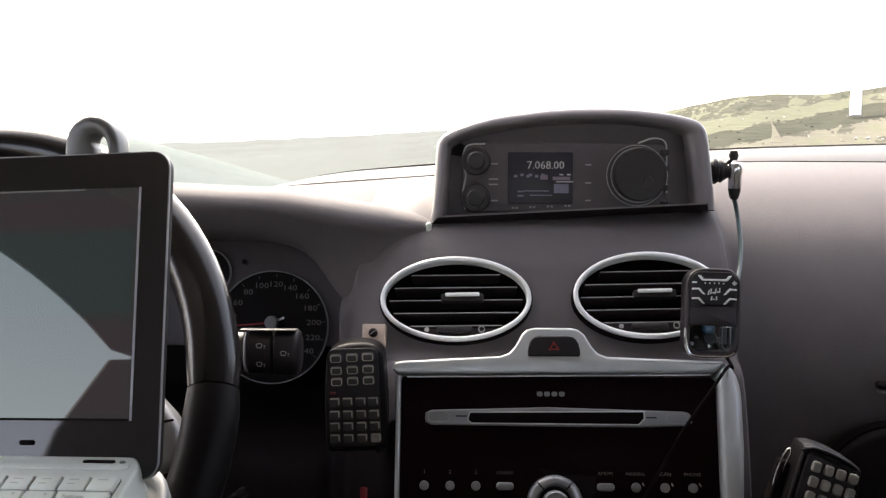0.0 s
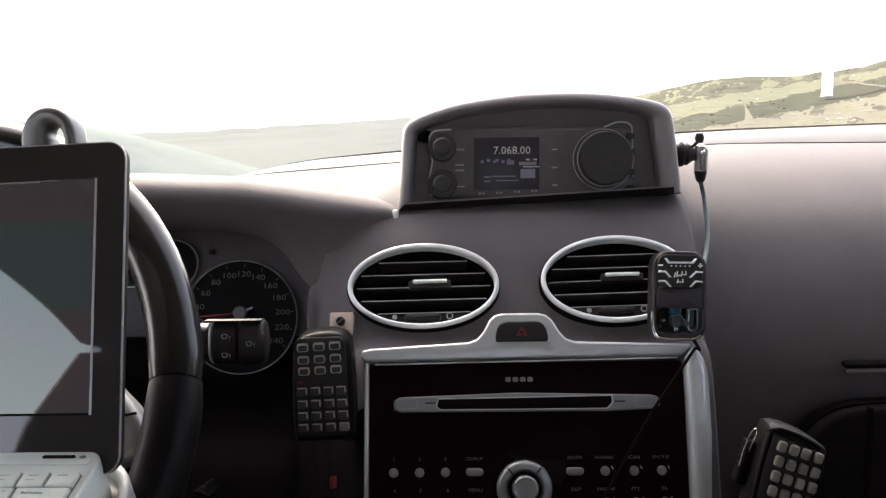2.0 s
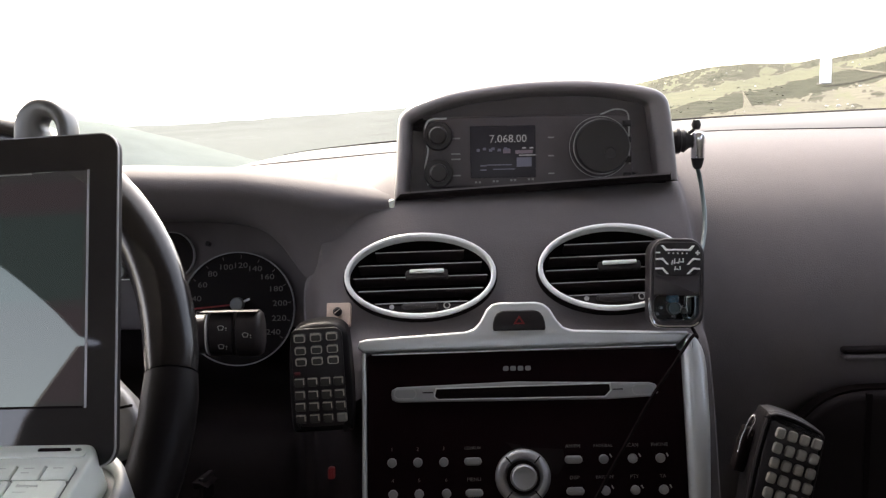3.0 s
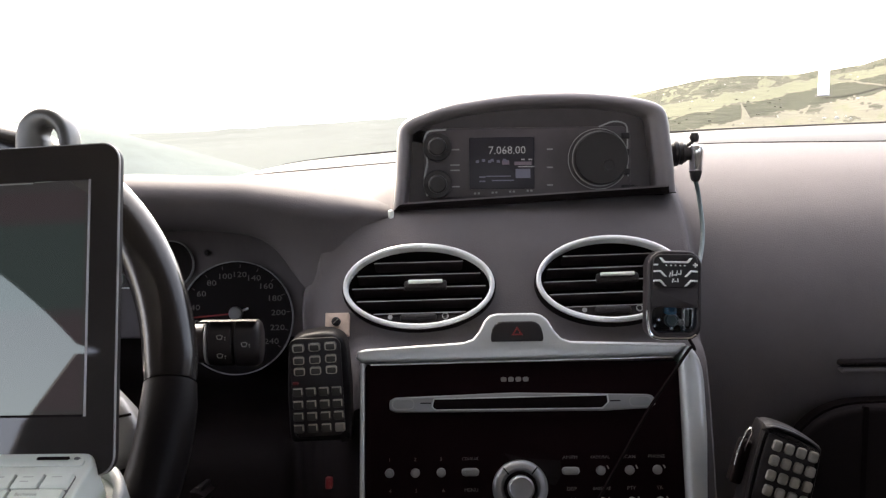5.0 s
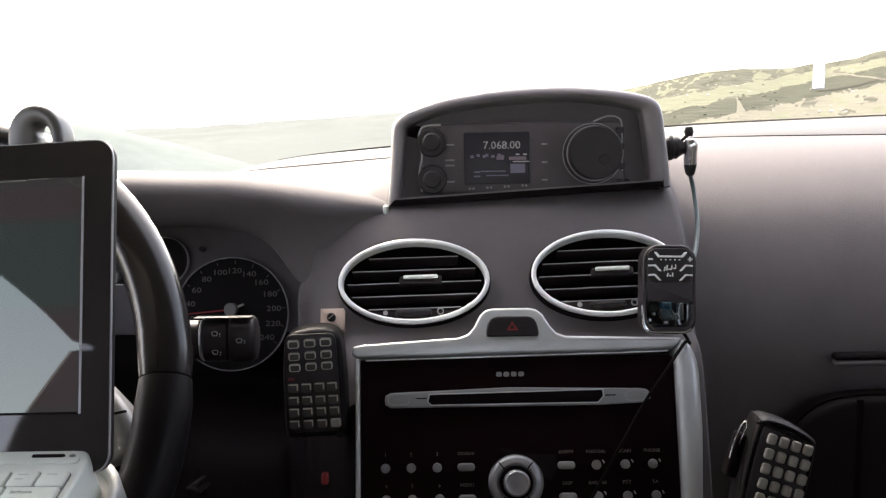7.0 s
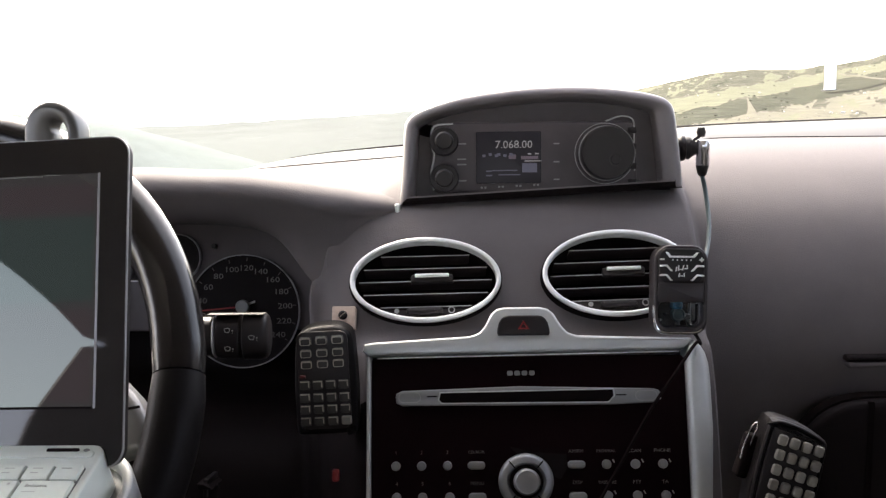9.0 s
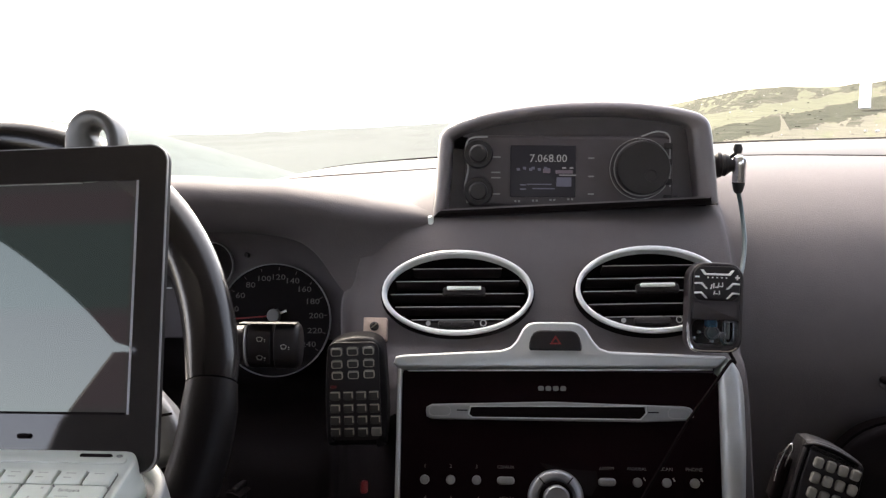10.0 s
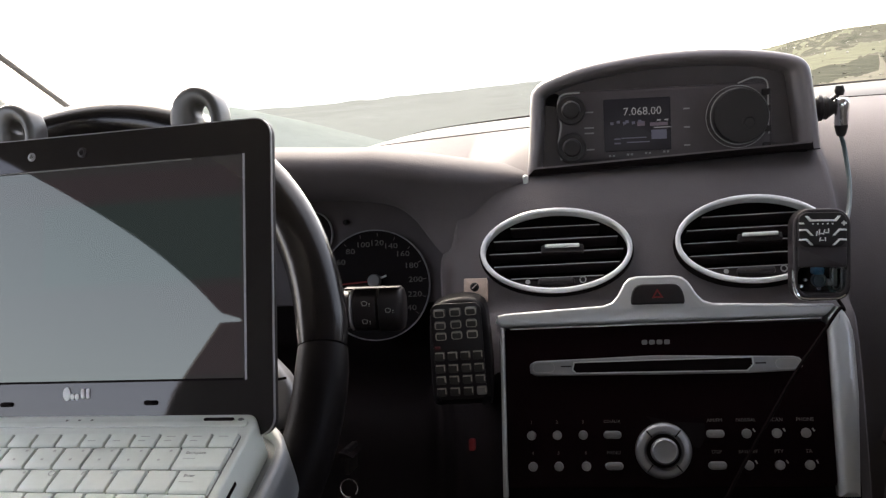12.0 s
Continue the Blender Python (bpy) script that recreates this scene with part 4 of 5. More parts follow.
bars(bm, [(-0.0592, yy, 0.0075, 0.0012) for yy in (0.0115, -0.001, -0.0053, -0.0185)] + [(0.018, yy, 0.0048, 0.0012) for yy in (0.0109, -0.0038, -0.0181)], 0.0082)
bars(bm, [(-0.0415 + 0.0143 * k + dx, -0.0243 + 0.0006 * k, 0.0018, 0.0016) for k in range(4) for dx in (-0.0016, 0.0014)], 0.0082)
part("printed_marks", bm, BUTTON, rig, "small white printed marks")
for y in (0.0135, -0.0165):
    part("knob", lathe(bmesh.new(), [(0.0118, 0.006), (0.0118, 0.016), (0.0108, 0.018), (0.0075, 0.018), (0.0072, 0.022), (0.006, 0.0232)], Matrix.Translation((-0.0735, y, 0)), 28), BLACK, rig)
bm = bmesh.new()
tube(bm, smooth_path([(-0.066, 0.0275, 0.012), (-0.081, 0.0255, 0.012), (-0.084, 0.013, 0.012), (-0.0815, 0.002, 0.013), (-0.084, -0.012, 0.012), (-0.082, -0.026, 0.012)], 6), 0.0008, n=6)
part("knob_guard", bm, DIMPRINT, rig, "pale edge round the small knobs")
dial = part("tuning_knob", lathe(bmesh.new(), [(0.0228, 0.006), (0.0228, 0.013), (0.0222, 0.0142), (0.0216, 0.0142), (0.0214, 0.024), (0.0204, 0.0262), (0.006, 0.0262)], Matrix.Translation((0.0575, 0.0025, 0)), 56), BLACK, rig, "large black tuning knob")
part("finger_dimple", lathe(bmesh.new(), [(0.0052, 0.0255), (0.0052, 0.0267), (0.0042, 0.0268), (0.0036, 0.0263)], Matrix.Translation((0.0635, -0.003, 0)), 24), BLACK, dial)
part("rim_line", frame_ring(bmesh.new(), oval(0.0224, 0.0224, 0.0575, 0.0025), oval(0.0216, 0.0216, 0.0575, 0.0025), 0.0139, 0.0146), DIMPRINT, dial, "pale line round the knob")
part("collar_line", frame_ring(bmesh.new(), oval(0.0248, 0.0248, 0.0575, 0.0025), oval(0.0243, 0.0243, 0.0575, 0.0025), 0.0075, 0.0086), DIMPRINT, rig, "pale line round the knob seat")
bm = bmesh.new()
tube(bm, smooth_path([(0.058, 0.0285, 0.009), (0.07, 0.0325, 0.009), (0.0795, 0.03, 0.009), (0.081, 0.02, 0.009), (0.0808, 0.0, 0.009), (0.0815, -0.012, 0.009)], 6), 0.0007, n=6)
part("panel_edge", bm, DIMPRINT, rig)
for y in (0.021, 0.008, -0.008, -0.021):
    part("key", rbox(bmesh.new(), 0.007, 0.005, 0.002, 0.0008, 0.0795, y, 0.008), BLACK, rig)

# plug and lead
PLUG = Matrix.Translation((0.198, 0.841, 1.0615)) @ pose(0, 0, 0, 0, 90, 0)
lead = thing("microphone_lead", PLUG, "right-angle metal plug with a thin teal lead", "cable")
L = PLUG.inverted()
part("jack", lathe(bmesh.new(), [(0.007, -0.022), (0.0085, -0.003), (0.0108, -0.001), (0.0108, 0.002), (0.0092, 0.003), (0.0098, 0.006), (0.0074, 0.009), (0.0045, 0.014)], n=24), BLACK, lead, "black screw collar")
bm = bmesh.new()
lathe(bm, [(0.005, -0.0165), (0.0056, -0.0155), (0.0056, -0.004), (0.0061, -0.003), (0.0061, 0.0035), (0.005, 0.0055), (0.002, 0.0062)], L @ Matrix.Translation((0.2157, 0.8389, 1.0629)), 24)
part("elbow", bm, CHROME, lead, "bright metal elbow plug")
part("boot", lathe(bmesh.new(), [(0.0028, -0.025), (0.004, -0.023), (0.0054, -0.0168), (0.0054, -0.0158)], L @ Matrix.Translation((0.2157, 0.8389, 1.0629)), 20), CABLE_BLACK, lead, "black boot")
bm = bmesh.new()
lathe(bm, [(0.003, -0.004), (0.0042, 0.0), (0.003, 0.004)], L @ Matrix.Translation((0.2135, 0.8367, 1.0749)), 12)
tube(bm, [L @ Vector(p) for p in ((0.2076, 0.8378, 1.0679), (0.2108, 0.8367, 1.0706), (0.2135, 0.8367, 1.0738))], 0.0018, n=8)
part("cap_strap", bm, CABLE_BLACK, lead, "small black cap on a strap")
path = [(0.2157, 0.8389, 1.0390), (0.2190, 0.8389, 1.0251), (0.2174, 0.819, 1.0013), (0.2096, 0.793, 0.9826), (0.196, 0.760, 0.9687), (0.184, 0.735, 0.955), (0.176, 0.722, 0.945), (0.178, 0.705, 0.935)]
part("lead", tube(bmesh.new(), [L @ p for p in smooth_path(path, 10)], 0.0019, n=10), CABLE, lead, "thin teal lead")
FI = FASCIA
path = [Vector((0.178, 0.705, 0.935)), Vector((0.180, 0.692, 0.929)), FI @ Vector((0.1752, 0.0193, 0.012)), FI @ Vector((0.1607, -0.0004, 0.012)), FI @ Vector((0.1436, -0.0235, 0.012)), FI @ Vector((0.1264, -0.0513, 0.012)), FI @ Vector((0.1138, -0.0715, 0.012)), FI @ Vector((0.092, -0.108, 0.014)), FI @ Vector((0.07, -0.15, 0.02))]
part("lead", tube(bmesh.new(), [L @ p for p in smooth_path(path, 10)], 0.0012, n=10), MATT, lead, "black lead across the car radio")

# ================================================================ instruments
cluster = thing("instrument_cluster", face(-0.1885, 0.893, 0.9142, 12), "dark round speedometer and small gauge with thin pale rings", "instrument cluster")
part("backing", slab(bmesh.new(), rounded(0.335, 0.105, 0.03, -0.0775, 0.035), -0.02, -0.004, 0.002), CLUSTER, cluster)
part("dial", lathe(bmesh.new(), [(0.0513, -0.006), (0.0513, -0.001), (0.0505, -0.001)], n=64), DIALBLACK, cluster)
part("dial_ring", frame_ring(bmesh.new(), oval(0.0522, 0.0522, n=72), oval(0.0513, 0.0513, n=72), -0.004, 0.0012), LCD_EDGE, cluster, "thin pale ring")
part("gauge_ring", frame_ring(bmesh.new(), oval(0.0222, 0.0222, -0.0615, 0.0497), oval(0.0213, 0.0213, -0.0615, 0.0497), -0.004, 0.0012), LCD_EDGE, cluster, "thin pale ring")
part("gauge", lathe(bmesh.new(), [(0.0213, -0.006), (0.0213, -0.001)], Matrix.Translation((-0.0615, 0.0497, 0)), 40), DIALBLACK, cluster)
for k in range(13):
    a = radians(206 - 20 * k)
    if 1 <= k:
        words(str(20 * k), 0.0072, 0, 0, 0, Matrix.Translation((0.0388 * math.cos(a), 0.0395 * math.sin(a), 0)) @ Matrix.Diagonal((1.28, 1, 1, 1)), LABEL, cluster, "numeral")
    tick = pose(0, 0, 0, 0, 0, math.degrees(a)) @ Matrix.Translation((0.0475, 0, 0))
    part("tick", bars(bmesh.new(), [(0, 0, 0.003, 0.0006)], -0.0006, tick), CLUSTER, cluster)
part("hub_cap", lathe(bmesh.new(), [(0.0062, -0.001), (0.0062, 0.005), (0.0052, 0.0062)], Matrix.Translation((0, 0.004, 0)), 28), BUTTON, cluster, "pale needle hub")
part("needle", bars(bmesh.new(), [(-0.024, 0, 0.036, 0.0014)], 0.003, Matrix.Translation((0, 0.004, 0)) @ pose(0, 0, 0, 0, 0, 5)), RED, cluster, "red needle")
part("needle_tail", bars(bmesh.new(), [(0.009, 0, 0.007, 0.002)], 0.003, Matrix.Translation((0, 0.004, 0)) @ pose(0, 0, 0, 0, 0, 22)), PRINT, cluster)
part("hub_cap", lathe(bmesh.new(), [(0.0062, -0.001), (0.0062, 0.005), (0.0052, 0.0062)], Matrix.Translation((-0.1075, 0.036, 0)), 28), BUTTON, cluster, "pale needle hub")
part("needle_tail", bars(bmesh.new(), [(-0.1015, 0.0285, 0.012, 0.0012)], 0.003), PRINT, cluster)
part("reset_pin", lathe(bmesh.new(), [(0.0024, -0.004), (0.0024, 0.0015), (0.0018, 0.0022)], Matrix.Translation((-0.027, 0.06, 0)), 16), BLACK, cluster)

# wiper stalk
stalk = thing("wiper_stalk", face(-0.1426, 0.6405, 0.9485, 6), "black wiper stalk with ribbed rotary end and white symbols", "stalk")
def lever(x0, x1, h, d, r, mat, label="", name="barrel"):
    soft = 1 if name == "end_cap" else 0
    b = bmesh.new()
    prof = rounded(d, h, r)
    m = Matrix.Translation((0, 0, -0.012)) @ pose(0, 0, 0, 0, 90, 0)
    ring = lambda s, x: [(q * s, p * s, 0) for q, p in prof]
    rows = []
    for s, x in ((0.94, x0), (1, x0 + 0.0008), (1, x1 - 0.004 * soft - 0.0008), (0.96, x1 - 0.0022 * soft - 0.0002), (0.88, x1 - 0.0008 * soft - 0.0001), (0.94 - 0.24 * soft, x1)):
        rows.append([(x, p * s, -0.012 + q * s) for q, p in prof])
    return part(name, stack(b, rows), mat, stalk, label, smooth=40)
lever(-0.05, -0.0158, 0.027, 0.0235, 0.011, BLACK, name="arm")
# thin pale ring that paints the highlight on the stalk
lever(-0.0155, -0.0135, 0.0295, 0.0272, 0.0125, LCD_EDGE, "thin pale ring round the stalk, a highlight put into the colour", "collar")
lever(-0.0132, 0.0035, 0.0305, 0.027, 0.0125, BLACK, name="rotary_ring")
lever(0.0052, 0.0225, 0.032, 0.028, 0.0125, BLACK, name="end_cap")
part("top_edge", slab(bmesh.new(), rounded(0.039, 0.0007, 0.0003, 0.001, 0.0159), -0.012, -0.0005, 0.0004), BLACK, stalk, "thin upper edge")
bm = bmesh.new()
for x, y, z in ((-0.0042, 0.0055, 0.0017), (0.0125, 0.0005, 0.0022), (-0.0042, -0.0072, 0.0012)):
    fan = [(x - 0.0014, y - 0.0016), (x + 0.0014, y - 0.0016), (x + 0.0023, y + 0.0009), (x + 0.0012, y + 0.0016), (x, y + 0.0018), (x - 0.0012, y + 0.0016), (x - 0.0023, y + 0.0009)]
    frame_ring(bm, fan, inset(fan, 0.0005), z - 0.0006, z)
    bars(bm, [(x + 0.0036, y - 0.0002, 0.0009, 0.0009), (x + 0.0036, y - 0.0017, 0.0006, 0.0006)], z - 0.0006, thick=0.0006)
part("symbols", bm, DIMPRINT, stalk, "grey wiper symbols")

stalk.scale = (0.97, 0.97, 0.97)

# ================================================================ steering wheel
WHEEL = face(-0.3207, 0.5373, 0.9311, 31, -11.6)
wheel = thing("steering_wheel", WHEEL, "black leather steering wheel with a stitched rim", "steering wheel")
R, RT = 0.178, 0.0146


def rim(a0, a1, r, name, mat, label=""):
    n = max(8, int(abs(a1 - a0) / 4))
    pts = [(R * math.cos(radians(a0 + (a1 - a0) * i / n)), R * math.sin(radians(a0 + (a1 - a0) * i / n)), 0) for i in range(n + 1)]
    b = bmesh.new()
    rings = []
    for i, p in enumerate(pts):
        d = Vector((p[0], p[1], 0)).normalized()
        rr = r * (0.93 if i in (0, n) else 1.0)
        rings.append([Vector(p) + d * (rr * math.cos(t)) + Vector((0, 0, rr * 1.08 * math.sin(t))) for t in [2 * math.pi * k / 20 for k in range(20)]])
    stack(b, rings)
    return part(name, b, mat, wheel, label, smooth=50)


rim(10, 170, RT, "upper_rim", LEATHER, "black leather rim")
rim(170.3, 369.7, RT * 1.02, "lower_rim", MICBODY, "black plastic lower rim")
for s in (1, -1):
    b = bmesh.new()
    upper = [(0.05, 0.03), (0.10, 0.024), (0.14, 0.02), (0.1675, 0.018)]
    lower = [(0.1685, -0.02), (0.155, -0.032), (0.10, -0.04), (0.05, -0.05)]
    edge = [(s * x, y) for x, y in upper + lower]
    slab(b, edge if s < 0 else edge[::-1], -0.045, -0.028, 0.004)
    part("spoke", b, MATT, wheel)
    b = bmesh.new()
    edge = [(s * x, y) for x, y in ((0.110, 0.046), (0.125, 0.036), (0.140, 0.0245), (0.150, 0.0140), (0.1550, 0.0040), (0.152, -0.0080), (0.138, -0.0140), (0.110, -0.016))]
    slab(b, edge if s < 0 else edge[::-1], -0.034, -0.016, 0.008, 5)
    part("spoke_trim", b, SPOKE, wheel, "silver spoke trim")
part("spoke_seam", bars(bmesh.new(), [(0, 0, 0.030, 0.0012)], -0.0165, Matrix.Translation((0.133, 0.0125, 0)) @ pose(0, 0, 0, 0, 0, 14), 0.0012), MATT, wheel, "dark seam across the spoke")
part("airbag_pad", slab(bmesh.new(), rounded(0.16, 0.13, 0.045, 0, -0.01), -0.05, -0.006, 0.014, 5), BLACK, wheel)

# ================================================================ laptop on its tray
U = Vector((0.98926, -0.13904, 0.04501)).normalized()
V = Vector((-0.007, 0.258, 0.966))
V = (V - U * V.dot(U)).normalized()
N = U.cross(V)
W = Vector((0.11435, 0.92823, 0.354))
W = (W - U * W.dot(U)).normalized()


def axes(x, y, z, at):
    m = Matrix((x, y, z)).transposed().to_4x4()
    m.translation = at
    return m


BASE = axes(U, W, U.cross(W), (-0.1735, 0.4563, 0.9395))
LID = BASE.inverted() @ axes(U, V, N, (-0.1725, 0.4622, 0.9567))
laptop = thing("laptop", BASE, "open white netbook with a glossy black screen frame", "laptop")
body = rounded(0.2135, 0.161, 0.010, -0.0975, -0.0775, 8)
bm = bmesh.new()
slab(bm, body, -0.022, 0.0, 0.0016, m=Matrix())
part("base", bm, WHITE, laptop, "white plastic base")
part("keyboard_bed", slab(bmesh.new(), rounded(0.204, 0.083, 0.002, -0.0965, -0.0562), -0.001, 0.0003), KEYGAP, laptop)
part("rear_ridge", slab(bmesh.new(), rounded(0.205, 0.0045, 0.002, -0.0975, -0.006), 0.0, 0.0008, 0.0004), WHITE, laptop)
part("lamp_slot", slab(bmesh.new(), rounded(0.0165, 0.0022, 0.0008, -0.0118, -0.0034), 0.0, 0.0011), MATT, laptop, "dark slot")
part("power_mark", frame_ring(bmesh.new(), oval(0.0016, 0.001, 0.0005, -0.0036, 14), oval(0.001, 0.0006, 0.0005, -0.0036, 14), 0.0, 0.0011), KEYGAP, laptop)
bm = bmesh.new()
bars(bm, [(-0.085 - 0.0075 * k, -0.0034, 0.0014, 0.0012) for k in range(3)], 0.0008)
part("lamp_marks", bm, KEYGAP, laptop)
# keys
ROWS_K = []
xr = 0.0053
ROWS_K.append((-0.0150, 0.0098, [0.0143] * 14))
ROWS_K.append((-0.0256, 0.0150, [0.0268] + [0.01635] * 10 + [0.0103]))
ROWS_K.append((-0.0412, 0.0150, [0.0208] + [0.01635] * 10 + [0.0163]))
ROWS_K.append((-0.0568, 0.0150, [0.0298] + [0.01635] * 9 + [0.0236]))
ROWS_K.append((-0.0724, 0.0150, [0.0164] * 2 + [0.0203] + [0.01635] * 7 + [0.0329]))
ROWS_K.append((-0.0880, 0.0098, [0.0164] * 4 + [0.08] + [0.0164] * 3 + [0.0053]))
shared = {}
for yt, h, widths in ROWS_K:
    x = xr
    for w in widths:
        key = (round(w, 4), h)
        place = Matrix.Translation((x - w / 2, yt - h / 2, 0.0))
        if key not in shared:
            b = bmesh.new()
            o, t = rounded(w - 0.0009, h - 0.0003, 0.0009, n=2), rounded(w - 0.0019, h - 0.0019, 0.0010, 0, 0.0003, n=2)
            stack(b, [flat(o, 0.0002), flat(o, 0.0016), flat(t, 0.0023)], None, (False, True))
            shared[key] = part("keycap", b, KEYCAP, laptop, smooth=30)
            shared[key].matrix_basis = place
        else:
            repeat(shared[key], place, laptop)
        x -= w
words("O", 0.0055, -0.0835, -0.0445, 0.0024, I, KEYTEXT, laptop, "key_letter")
words("P", 0.0038, -0.066, -0.0440, 0.0024, I, KEYTEXT, laptop, "key_letter")
words("Backspace", 0.0026, -0.0175, -0.0295, 0.0024, I, KEYTEXT, laptop, "key_letter", align="LEFT")
words("Enter", 0.0026, -0.0115, -0.0452, 0.0024, I, KEYTEXT, laptop, "key_letter", align="LEFT")
bm = bmesh.new()
bars(bm, [(-0.014, -0.0335, 0.0065, 0.0004), (-0.0085, -0.0492, 0.0075, 0.0004)] + [(-0.0025 - 0.0143 * k, -0.0178, 0.005, 0.0006) for k in range(4)] + [(-0.0175 - 0.0143 * k, -0.0208, 0.004, 0.0006) for k in range(5)]
     + [(-0.0262 - 0.01635 * k, -0.0282, 0.0014, 0.0012) for k in range(7)] + [(-0.0300 - 0.01635 * k, -0.0345, 0.0012, 0.0012) for k in range(6)] + [(-0.0505 - 0.01635 * k, -0.0438, 0.0016, 0.0014) for k in (0, 3, 4, 5)], 0.0023, thick=0.00008)
part("key_marks", bm, KEYTEXT, laptop, "small grey key markings")
bm = bmesh.new()
bars(bm, [(-0.045, 0.0, 0.012, 0.002)], 0.0, Matrix.Translation((0.0093, 0, -0.008)) @ pose(0, 0, 0, 0, 90, 0) @ pose(0, 0, 0, 0, 0, 90), 0.0004)
part("side_port", bm, MATT, laptop)
part("touchpad", slab(bmesh.new(), rounded(0.06, 0.042, 0.003, -0.0975, -0.128), 0.0, 0.0006), TRAY, laptop)
# lid
lid_out = rounded(0.2265, 0.1620, 0.0095, -0.0975, 0.05275, 8)
screen = rounded(0.1961, 0.1156, 0.0006, -0.09695, 0.0578, 8)
lid = part("lid", slab(bmesh.new(), lid_out, -0.0042, -0.0012, 0.0012, m=LID), BLACK, laptop, "black lid")
part("lid_back", slab(bmesh.new(), inset(lid_out, 0.006), -0.0042, -0.0125, 0, m=LID), BLACK, lid)
bm = bmesh.new()
frame_ring(bm, inset(lid_out, 0.0006), screen, -0.0014, 0.0006, 0.0, m=LID)
part("screen_frame", bm, BEZEL, lid, "glossy black screen frame")
part("rim_edge", frame_ring(bmesh.new(), lid_out, inset(lid_out, 0.0006), -0.0012, 0.0003, 0.0, m=LID), LCD_EDGE, lid, "pale edge of the lid")
part("screen", slab(bmesh.new(), screen, -0.0014, -0.0004, 0, m=LID), LCD, lid, "dark glossy display with faint coloured windows")
b = bmesh.new()
slab(b, [(-0.12, 0.052), (-0.002, 0.052), (-0.002, 0.094), (-0.12, 0.094)], -0.0004, -0.00035, m=LID)
part("shown_window", b, LCD_TEAL, lid, "faint teal window on the display")
b = bmesh.new()
slab(b, [(-0.193, 0.0965), (-0.002, 0.0965), (-0.002, 0.1105), (-0.193, 0.1105)], -0.0004, -0.00035, m=LID)
part("shown_window", b, LCD_MAUVE, lid, "faint mauve title band")
b = bmesh.new()
slab(b, [(-0.193, 0.003), (-0.002, 0.003), (-0.002, 0.048), (-0.193, 0.048)], -0.0004, -0.00035, m=LID)
part("shown_window", b, LCD_MAUVE, lid, "faint mauve window")
b = bmesh.new()
slab(b, [(-0.0001, 0.0), (0.0011, 0.0), (0.0011, 0.1156), (-0.0001, 0.1156)], -0.0003, 0.0008, m=LID)
part("screen_edge", b, LCD_EDGE, lid, "pale bright screen edge")
# highlight along the screen's top edge, drawn as a grey strip
b = bmesh.new()
slab(b, [(-0.195, 0.1148), (-0.03, 0.1148), (-0.03, 0.1154), (-0.195, 0.1154)], -0.0003, 0.0008, m=LID)
part("screen_edge", b, KEYGREY, lid)
b = bmesh.new()
slab(b, [(-0.195, -0.0002), (-0.001, -0.0002), (-0.001, 0.0009), (-0.195, 0.0009)], -0.0003, 0.0009, m=LID)
part("screen_edge", b, MATT, lid, "dark lower edge of the screen")
for x, r in ((-0.0953, 0.0016), (-0.1272, 0.0012)):
    part("camera_eye", lathe(bmesh.new(), [(r + 0.0012, 0.0), (r + 0.0012, 0.001), (r, 0.0012), (r * 0.6, 0.0006)], LID @ Matrix.Translation((x, 0.1235, 0)), 20), BLACK if x > -0.11 else BUTTON, lid, "small camera eye")
for x in (-0.0535, -0.1415):
    part("bumper", slab(bmesh.new(), rounded(0.008, 0.0025, 0.0012, x, -0.0110), 0.0, 0.0018, 0.0008, m=LID), MATT, lid, "black rubber bumper")
b = bmesh.new()
slab(b, oval(0.0022, 0.0036, -0.1040, -0.0058, 20), 0.0005, 0.0012, m=LID)
for x in (-0.1006, -0.0978):
    slab(b, oval(0.0011, 0.0016, x, -0.0073, 14), 0.0005, 0.0012, m=LID)
for x in (-0.0942, -0.0910):
    slab(b, rounded(0.0019, 0.0052, 0.0008, x, -0.0057, 3), 0.0005, 0.0012, m=LID)
part("maker_mark", b, PRINT, lid, "white maker's mark drawn as plain shapes")
part("hinge", lathe(bmesh.new(), [(0.0035, -0.2), (0.0038, -0.198), (0.0038, 0.0), (0.003, 0.002)], Matrix.Translation((0.0, 0.0075, -0.005)) @ pose(0, 0, 0, 0, 90, 0), 20), BEZEL, laptop)

tray = thing("laptop_tray", BASE @ Matrix.Translation((0, 0, -0.0225)), "pale grey plastic laptop tray hooked onto the steering wheel", "tray")
to = rounded(0.254, 0.215, 0.034, -0.1055, -0.0885, 10)
part("tray_floor", slab(bmesh.new(), to, -0.0185, -0.0005), TRAY, tray)
part("tray_rim", frame_ring(bmesh.new(), to, inset(to, 0.0055), -0.022, 0.007, 0.0024, steps=4), TRAY, tray, "raised rounded rim")
TI = tray.matrix_world.inverted()
